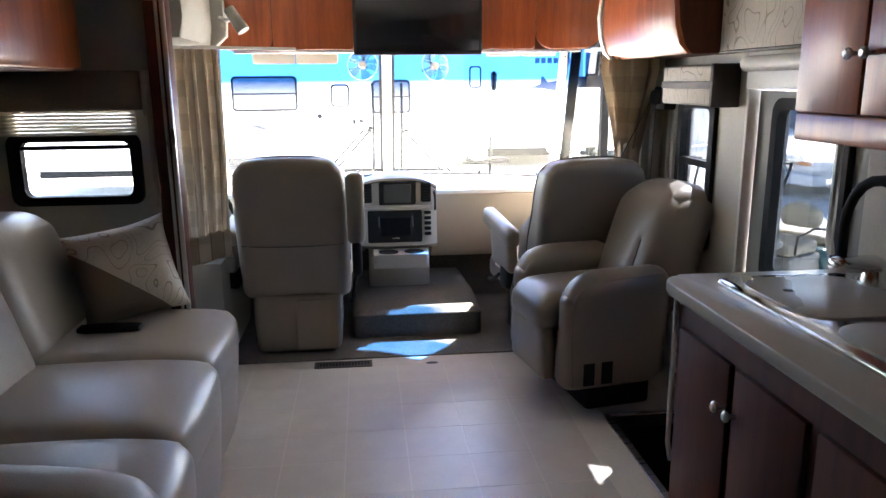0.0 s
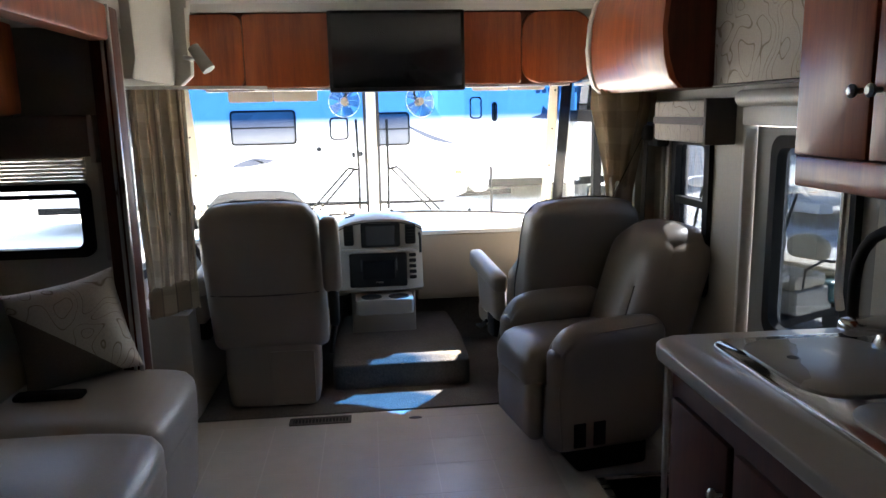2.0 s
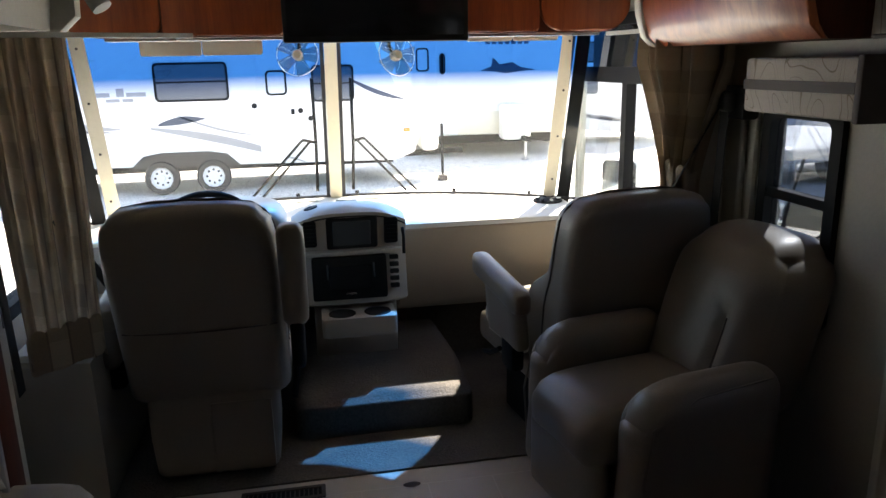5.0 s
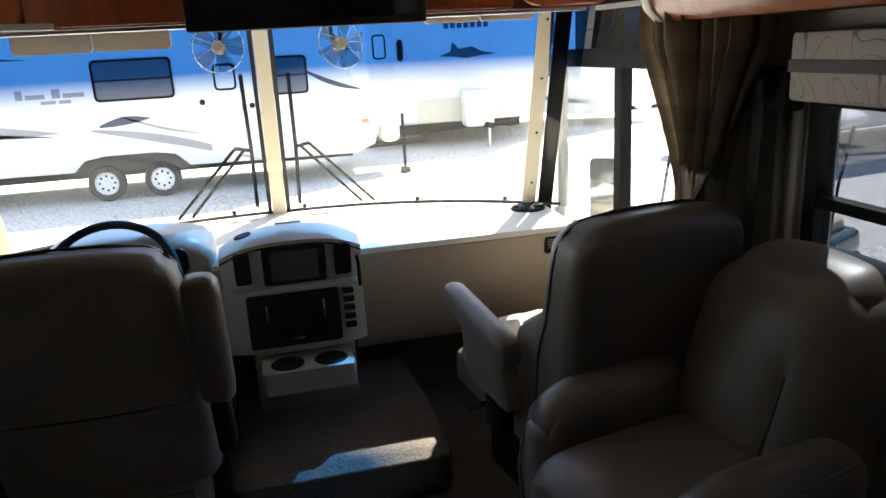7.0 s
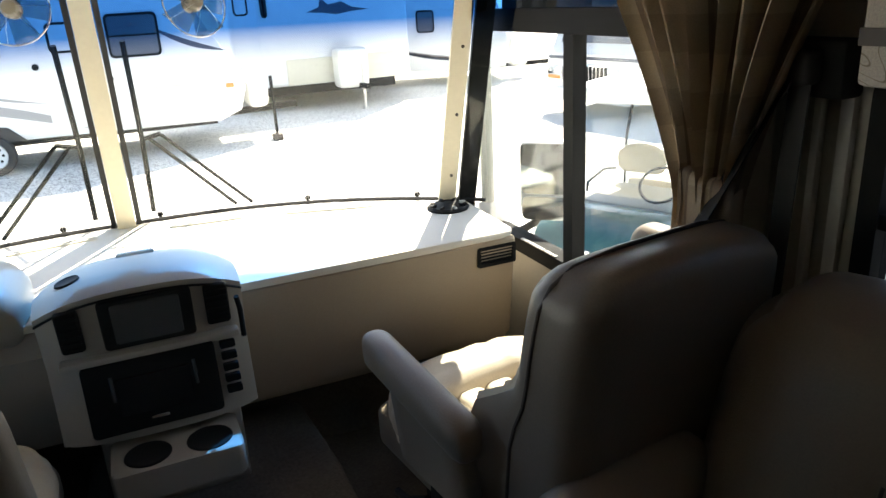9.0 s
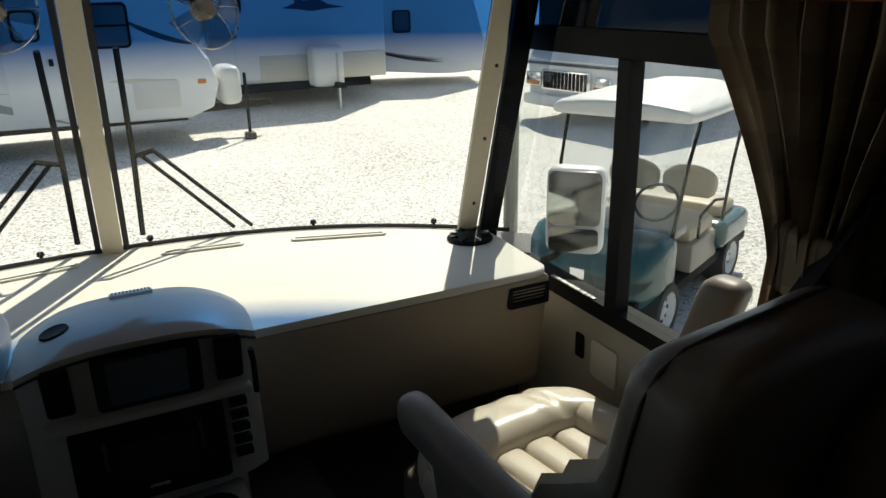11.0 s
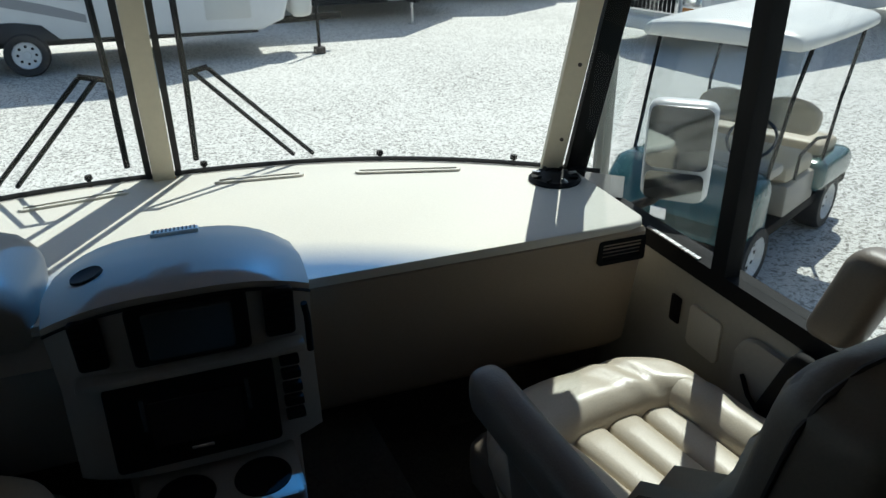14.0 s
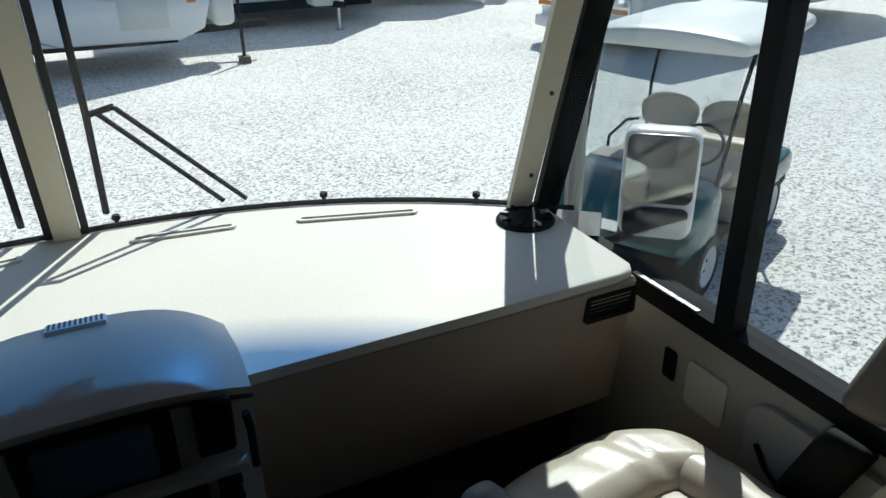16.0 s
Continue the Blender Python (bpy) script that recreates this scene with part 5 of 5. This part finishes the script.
def stripe(parent, pts, y, mat_name, name="stripe"):
    return part(name, prism(B(), pts, "y", y - 0.006, y + 0.004), mat_name, parent)


def swoosh(x0, x1, z0, z1, w, n=14, bow=0.25):
    """A tapered, bowed stripe outline."""
    up, dn = [], []
    for i in range(n + 1):
        t = i / n
        x, z = x0 + (x1 - x0) * t, z0 + (z1 - z0) * t + bow * math.sin(math.pi * t) * (z1 - z0 + 0.2)
        h = w * math.sin(math.pi * min(0.999, t * 0.9 + 0.08)) / 2
        up.append((x, z + h)), dn.append((x, z - h))
    return up + dn[::-1]


# caravan across the yard
ta = thing("travel_trailer", "white twin-axle travel trailer with grey swooshes", "trailer")
TY = 17.1
hull = [(-6.5, -0.36), (-2.75, -0.38), (2.45, -0.46), (2.85, -0.30), (2.98, 0.10), (2.85, 0.55), (2.45, 1.05), (2.15, 1.6), (2.0, 2.35), (-6.5, 2.45)]
part("body", prism(B(), hull, "y", TY, TY + 2.4, 0.05, 3), "white_paint", ta)
part("roof_edge", box(B(), -6.5, 2.0, TY - 0.015, TY + 2.4, 2.36, 2.46, 0.02), "white_trim", ta)
part("skirt", box(B(), -6.4, 2.4, TY + 0.15, TY + 2.3, -0.52, -0.36), "black", ta, smooth=False)
pane(ta, -2.2, -0.81, 0.86, 1.60, TY), pane(ta, -0.10, 0.31, 0.93, 1.42, TY, False), pane(ta, 0.80, 1.64, 0.78, 1.50, TY), pane(ta, -5.2, -4.1, 0.9, 1.6, TY)
door_ = part("door", prism(B(), rrect(-0.28, 0.46, -0.30, 1.72, 0.05), "y", TY - 0.02, TY + 0.01, 0.006), "white_paint", ta)
part("handle", box(B(), 0.36, 0.43, TY - 0.05, TY - 0.015, 0.55, 0.66, 0.01), "black", door_)
part("hatch", prism(B(), rrect(1.55, 2.3, -0.25, 0.22, 0.04), "y", TY - 0.015, TY + 0.01, 0.005), "white_trim", ta)
part("marker_lamp", box(B(), 2.62, 2.76, TY - 0.02, TY + 0.01, 0.12, 0.2, 0.008), "amber", ta)
for x, z in ((0.55, 0.62), (0.74, 0.46), (-0.35, 0.74)):
    part("port", lathe(B(), [(0.002, 0.02), (0.05, 0.02), (0.055, 0)], Matrix.Translation((x, TY, z)) @ FACE_Y, 14), "black", ta)
stripe(ta, swoosh(-6.2, -2.9, 0.75, 0.36, 0.26), TY, "grey_paint"), stripe(ta, swoosh(-6.2, -3.0, 0.62, 0.30, 0.10), TY, "navy")
stripe(ta, swoosh(-2.2, -1.3, 0.42, 0.52, 0.15, bow=0.1), TY, "navy"), stripe(ta, swoosh(-2.35, 0.6, 0.36, -0.42, 0.16, bow=-0.15), TY, "grey_paint")
stripe(ta, swoosh(-1.9, -0.3, 0.62, 0.15, 0.05), TY, "grey_paint"), stripe(ta, swoosh(1.5, 2.7, 1.25, 0.78, 0.10), TY, "navy"), stripe(ta, swoosh(1.2, 2.35, 0.25, 0.16, 0.09, bow=0.1), TY, "cream_paint")
stripe(ta, swoosh(-5.6, -3.2, 1.75, 1.66, 0.07, bow=0.1), TY, "navy")
for x0, x1, z0, z1 in ((-3.5, -3.38, 0.98, 1.14), (-3.34, -3.02, 0.98, 1.06), (-2.9, -2.76, 0.98, 1.14), (-2.72, -2.36, 0.98, 1.06), (-3.1, -2.85, 0.88, 0.94), (-2.8, -2.6, 0.88, 0.94)):
    part("lettering_bar", box(B(), x0, x1, TY - 0.006, TY + 0.004, z0, z1), "grey_paint", ta, smooth=False)
part("wheel_arch", prism(B(), [(-2.8, -0.42), (-2.55, -0.18), (-2.2, -0.12), (-1.3, -0.12), (-0.95, -0.18), (-0.7, -0.42)], "y", TY - 0.03, TY + 0.05, 0.01), "rubber", ta, "dark moulded wheel arch")
for x in (-2.23, -1.24):
    wheel(ta, Matrix.Translation((x, TY + 0.02, GROUND + 0.335)) @ FACE_Y, 0.335, 0.2)
part("gas_tank", soft(B(), (3.22, TY + 0.6, 0.02), (0.2, 0.4, 0.35), 0.14, 8), "white_roof", ta, "white gas bottle cover")
part("tongue", beam(B(), (2.6, TY + 0.7, -0.42), (4.0, TY + 0.6, -0.36), 0.08, 0.12, (0, 1, 0)), "black", ta, smooth=False)
part("tongue_jack", tube(B(), [(3.45, TY + 0.1, 0.25), (3.45, TY + 0.1, GROUND + 0.08)], 0.03, 8), "black", ta)
part("jack_foot", box(B(), 3.36, 3.54, TY, TY + 0.2, GROUND, GROUND + 0.12, 0.01), "dark_band", ta)

# second trailer, its end towards the coach
tb = thing("white_trailer", "white trailer with dark fish emblem, end on", "trailer")
TB = 20.6
part("body", prism(B(), [(3.3, -0.36), (7.6, -0.36), (7.6, 2.9), (3.3, 2.9)], "y", TB, TB + 7.5, 0.12, 3), "white_paint", tb)
part("lower_panel", box(B(), 4.5, 7.55, TB - 0.02, TB + 0.02, -0.34, 0.25, 0.01), "cream_paint", tb)
part("door", prism(B(), rrect(3.42, 3.95, -0.2, 2.1, 0.05), "y", TB - 0.02, TB + 0.01, 0.005), "white_paint", tb)
pane(tb, 3.45, 3.78, 1.28, 1.86, TB, False), pane(tb, 4.05, 4.2, 1.2, 1.72, TB, False)
stripe(tb, [(5.1, 1.27), (5.4, 1.37), (5.45, 1.6), (5.62, 1.42), (5.95, 1.47), (6.2, 1.34), (6.6, 1.27), (6.15, 1.24), (5.8, 1.19), (5.5, 1.24)], TB, "navy", "emblem")
for k in range(7):
    part("lettering_bar", box(B(), 5.25 + 0.17 * k, 5.37 + 0.17 * k, TB - 0.006, TB + 0.004, 1.92, 2.06), "navy", tb, smooth=False)
part("gas_tank", soft(B(), (5.9, TB - 0.45, 0.0), (0.36, 0.3, 0.45), 0.1, 8), "white_roof", tb, "white gas bottle cover")
part("tongue_jack", tube(B(), [(6.1, TB - 0.75, 0.3), (6.1, TB - 0.75, GROUND + 0.03)], 0.035, 8), "steel", tb)
part("jack_foot", lathe(B(), [(0.09, 0), (0.09, 0.03), (0.03, 0.05)], Matrix.Translation((6.1, TB - 0.75, GROUND)), 14), "steel", tb)
part("tongue", beam(B(), (5.9, TB + 0.1, -0.42), (6.1, TB - 1.1, -0.4), 0.1, 0.12), "black", tb, smooth=False)
part("underframe", box(B(), 3.6, 7.3, TB + 0.4, TB + 7, -0.6, -0.36), "black", tb, smooth=False)
for y in (TB + 3.6, TB + 4.6):
    wheel(tb, Matrix.Translation((3.5, y, -0.55)) @ Matrix.Rotation(radians(-90), 4, "Y"), 0.33, 0.22)

# third trailer, turned
tc_ = thing("striped_trailer", "white trailer with red brown swooshes, turned away", "trailer", Matrix.Translation((10.6, 22.2, 0)) @ Matrix.Rotation(radians(-20), 4, "Z"))
part("body", prism(B(), [(-6.0, -0.30), (-0.9, -0.62), (-0.3, -0.62), (0.5, -0.55), (0.6, 0.3), (0.2, 1.2), (-0.1, 2.6), (-6.0, 2.7)], "y", 0, 2.4, 0.08, 3), "white_paint", tc_)
for k, mt in enumerate(("grey_paint", "dark_band", "navy")):
    stripe(tc_, swoosh(-3.6 + 0.4 * k, -0.6, 0.35 - 0.12 * k, -0.22 - 0.05 * k, 0.07, bow=0.3), 0, mt)
pane(tc_, -2.0, -1.5, 0.5, 1.1, 0, False), pane(tc_, -2.0, -1.5, 1.4, 2.0, 0, False)
part("gas_tank", soft(B(), (0.95, 0.8, -0.2), (0.25, 0.3, 0.4), 0.1, 8), "white_roof", tc_)
part("tongue", beam(B(), (0.4, 0.9, -0.6), (1.9, 0.9, -0.55), 0.1, 0.12, (0, 1, 0)), "black", tc_, smooth=False)
for x in (-3.0, -3.9):
    wheel(tc_, Matrix.Translation((x, 0.05, -0.55)) @ FACE_Y, 0.33, 0.22)

# motorhome facing the yard
mh = thing("motorhome", "white motorhome front with chrome grille", "motorhome", Matrix.Translation((9.3, 15.3, -0.05)) @ Matrix.Rotation(radians(-80), 4, "Z"))
part("body", prism(B(), [(0.0, -0.45), (-0.06, 0.30), (0.15, 0.42), (0.75, 1.9), (1.0, 2.4), (8.5, 2.4), (8.5, -0.45)], "x", -1.2, 1.2, 0.06, 3), "white_paint", mh)
gl_ = part("grille", box(B(), -0.75, 0.55, -0.085, 0.02, -0.28, 0.12, 0.02), "chrome", mh)
for k in range(12):
    part("slot", box(B(), -0.70 + 0.1 * k, -0.63 + 0.1 * k, -0.095, -0.08, -0.24, 0.08), "black", gl_, smooth=False)
for x in (0.85, -0.98):
    part("headlight", box(B(), x - 0.22, x + 0.2, -0.09, 0.0, -0.22, 0.05, 0.02), "chrome", mh)
    part("indicator", box(B(), x - 0.2, x + 0.18, -0.10, -0.02, -0.2, -0.12, 0.01), "amber", mh)
part("bumper", soft(B(), (0, 0.0, -0.48), (1.2, 0.18, 0.12), 0.06, 6), "white_paint", mh)
part("stripe", box(B(), -1.18, 1.18, -0.075, 0.0, 0.2, 0.26), "navy", mh, smooth=False)
part("windshield", prism(B(), [(0.16, 0.5), (0.72, 1.75), (0.8, 1.75), (0.24, 0.5)], "x", -1.05, 1.05), "window_dark", mh)
for x in (-1.05, 1.05):
    wheel(mh, Matrix.Translation((x, 1.3, -0.45)) @ Matrix.Rotation(radians(90 if x > 0 else -90), 4, "Y"), 0.43, 0.25)

# row of parked coaches far off on the passenger side
for k, (x, y, rot, L, H) in enumerate(((19, 10, 20, 9, 2.6), (20, 3, 8, 10, 2.7), (17, -5, -10, 9, 2.5))):
    r_ = thing("parked_coach", "long parked white coach with dark windows", "coach", Matrix.Translation((x, y, 0)) @ Matrix.Rotation(radians(-90 + rot), 4, "Z"), group="coaches in the far row")
    part("body", prism(B(), [(-L / 2, -0.4), (L / 2, -0.4), (L / 2 - 0.2, 0.8), (L / 2 - 0.6, H), (-L / 2, H)], "y", 0, 2.5, 0.08, 3), "white_paint", r_)
    stripe(r_, [(-L / 2, 0.1), (L / 2 - 0.3, 0.35), (L / 2 - 0.3, 0.5), (-L / 2, 0.35)], 0, "navy")
    for i in range(4):
        pane(r_, -L / 2 + 0.8 + i * 2, -L / 2 + 2.0 + i * 2, 0.9, 1.7, 0)
    for wx in (-L / 4, L / 3):
        wheel(r_, Matrix.Translation((wx, 0.05, -0.46)) @ FACE_Y, 0.42, 0.25)
# golf cart, facing local -y
HEAD = math.atan2(-0.90, 0.43)
gc = thing("golf_cart", "dark green golf cart with white roof and beige seats", "golf cart", Matrix.Translation((4.97, 8.12, GROUND)) @ Matrix.Rotation(HEAD, 4, "Z"))
part("floor_pan", box(B(), -0.52, 0.52, -0.75, 1.05, 0.27, 0.36, 0.02), "black", gc)
part("cowl", soft(B(), (0, -0.98, 0.55), (0.55, 0.30, 0.26), 0.12, 10, lambda p, u: (p.x * (1 - 0.12 * max(0, -u.y)), p.y, p.z - 0.16 * max(0, -u.y) * (u.z > 0))), "green_paint", gc)
part("bumper", soft(B(), (0, -1.26, 0.34), (0.48, 0.05, 0.08), 0.04, 6), "black", gc)
part("badge", box(B(), -0.06, 0.06, -1.285, -1.26, 0.50, 0.58, 0.004), "chrome", gc)
part("dash_shelf", box(B(), -0.5, 0.5, -0.70, -0.45, 0.72, 0.80, 0.03), "plastic", gc)
part("seat_box", box(B(), -0.52, 0.52, -0.36, 0.24, 0.34, 0.60, 0.03), "plastic", gc)
part("seat_cushion", soft(B(), (0, -0.10, 0.67), (0.5, 0.27, 0.075), 0.06, 8), "vinyl_seat", gc)
for s in (-1, 1):
    part("seat_back", soft(B(), (s * 0.25, 0.20, 0.97), (0.235, 0.05, 0.135), 0.046, 12, lambda p, u: (s * 0.25 + (p.x - s * 0.25) * (1 - 0.15 * u.z * u.z), p.y, p.z - 0.05 * max(0, u.z) * u.x * u.x)), "vinyl_seat", gc)
    part("rear_fender", soft(B(), (s * 0.46, 0.52, 0.52), (0.13, 0.36, 0.12), 0.08, 8), "green_paint", gc)
part("rear_deck", box(B(), -0.42, 0.42, 0.26, 0.86, 0.42, 0.60, 0.04), "green_paint", gc)
part("rear_cushion", soft(B(), (0, 0.56, 0.68), (0.48, 0.2, 0.06), 0.05, 8), "vinyl_seat", gc)
part("roof", soft(B(), (0, 0.05, 1.645), (0.60, 0.80, 0.05), 0.05, 12, lambda p, u: (p.x * (1 - 0.05 * u.y * u.y), p.y, p.z + 0.05 * (1 - u.x * u.x) * (u.z > 0) + (0.025 if abs(p.x) < 0.35 and p.y > 0.1 and u.z > 0 and p.y < 0.75 else 0))), "white_roof", gc)
for s in (-1, 1):
    part("front_post", tube(B(), [(s * 0.5, -0.80, 0.70), (s * 0.52, -0.62, 1.3), (s * 0.54, -0.5, 1.615)], 0.014, 8), "black", gc)
    part("rear_post", tube(B(), [(s * 0.5, 0.36, 0.60), (s * 0.52, 0.42, 1.1), (s * 0.53, 0.62, 1.615)], 0.014, 8), "black", gc)
    part("arm_rail", tube(B(), [(s * 0.53, -0.3, 0.64), (s * 0.53, -0.28, 0.82), (s * 0.53, 0.02, 0.88), (s * 0.53, 0.24, 0.84)], 0.013, 8), "black", gc)
    for y in (-0.88, 0.55):
        wheel(gc, Matrix.Translation((s * 0.46, y, 0.23)) @ Matrix.Rotation(radians(90 * s), 4, "Y"), 0.23, 0.2)
part("windscreen", prism(B(), [(-0.82, 0.75), (-0.80, 0.75), (-0.50, 1.60), (-0.52, 1.60)], "x", -0.5, 0.5), "clear", gc, smooth=False)
part("steering", tube(B(), [(0.25 + 0.17 * math.cos(2 * math.pi * k / 24), -0.50 + 0.1 * math.sin(2 * math.pi * k / 24), 0.94 + 0.12 * math.sin(2 * math.pi * k / 24)) for k in range(25)], 0.012, 6, False), "black", gc)

# outside mirror of the coach
om = thing("side_mirror", "tall pale framed outside mirror on an arm", "mirror", Matrix.Translation((2.205, 5.455, 0.850)) @ Matrix.Rotation(radians(-43), 4, "Z"))
part("shell", soft(B(), (0, 0.03, 0), (0.10, 0.045, 0.155), 0.035, 8), "white_paint", om, "white moulded shell")
part("glass", prism(B(), rrect(-0.09, 0.09, -0.045, 0.145, 0.025), "y", -0.018, -0.014), "mirror", om)
part("convex_glass", prism(B(), rrect(-0.085, 0.085, -0.145, -0.055, 0.02), "y", -0.018, -0.012), "mirror", om)
part("arm", tube(B(), [(-0.02, 0.06, -0.13), (-0.07, 0.11, -0.20), (-0.15, 0.16, -0.26)], 0.016, 10), "black", om, "black bracket arm")

# wipers
for x0, x1 in ((0.86, 1.0), (0.66, 0.48)):
    wp = thing("wiper", "black windshield wiper with twin arms", "wiper", group="wipers")

    def on_glass(x, z, off=0.035):
        return (x, glass_y(x, z) + off, z)
    s = 1 if x0 > CX else -1
    part("blade", tube(B(), [on_glass(x0, 0.82), on_glass(x0 + 0.005, 1.1), on_glass(x0 + s * 0.0, 1.44)], 0.010, 6), "black", wp)
    part("arm", tube(B(), [on_glass(x0 + s * 0.03, 1.10, 0.05), on_glass(x0 + s * 0.30, 0.80, 0.05)], 0.007, 6), "black", wp)
    part("arm", tube(B(), [on_glass(x0 + s * 0.07, 1.11, 0.05), on_glass(x0 + s * 0.36, 0.80, 0.05)], 0.007, 6), "black", wp)
    part("link", tube(B(), [on_glass(x0, 1.10, 0.04), on_glass(x0 + s * 0.07, 1.115, 0.05)], 0.009, 6), "black", wp)
for x in (0.88, 1.42, 1.80, 0.55):
    bt = thing("washer_nozzle", "small black nozzle below the windshield", "nozzle", group="nozzles")
    part("stem", lathe(B(), [(0.006, 0), (0.006, 0.02), (0.012, 0.024), (0.010, 0.036), (0.002, 0.038)], Matrix.Translation((x, glass_y(x, 0.79) + 0.02, 0.775)), 10), "black", bt)

# ---- floor tiles ----
T = 0.245
bm = B()
box(bm, -T / 2 + 0.0018, T / 2 - 0.0018, -T / 2 + 0.0018, T / 2 - 0.0018, -0.006, 0.0)
first = None
for i in range(-2, 8):
    for j in range(-1, 9):
        x, y = 0.237 + T * (i + 0.5) - T, 3.805 - T * (j + 0.5) + T
        if x + T / 2 > XR or (x + T / 2 > 1.60 and 2.66 < y < 3.72) or (x > 1.6 and y < 2.8) or y + T / 2 > 4.40:
            continue
        if first is None:
            first = part("tile", bm, "tile", floor, smooth=False)
            ob = first
        else:
            ob = new("tile", first.data)
            ob.parent = floor
        ob.location = (x, y, 0)
bm = B()
box(bm, -0.25, XR, 4.298, 4.398, -0.006, 0.0)
part("tile", bm, "tile", floor, smooth=False)
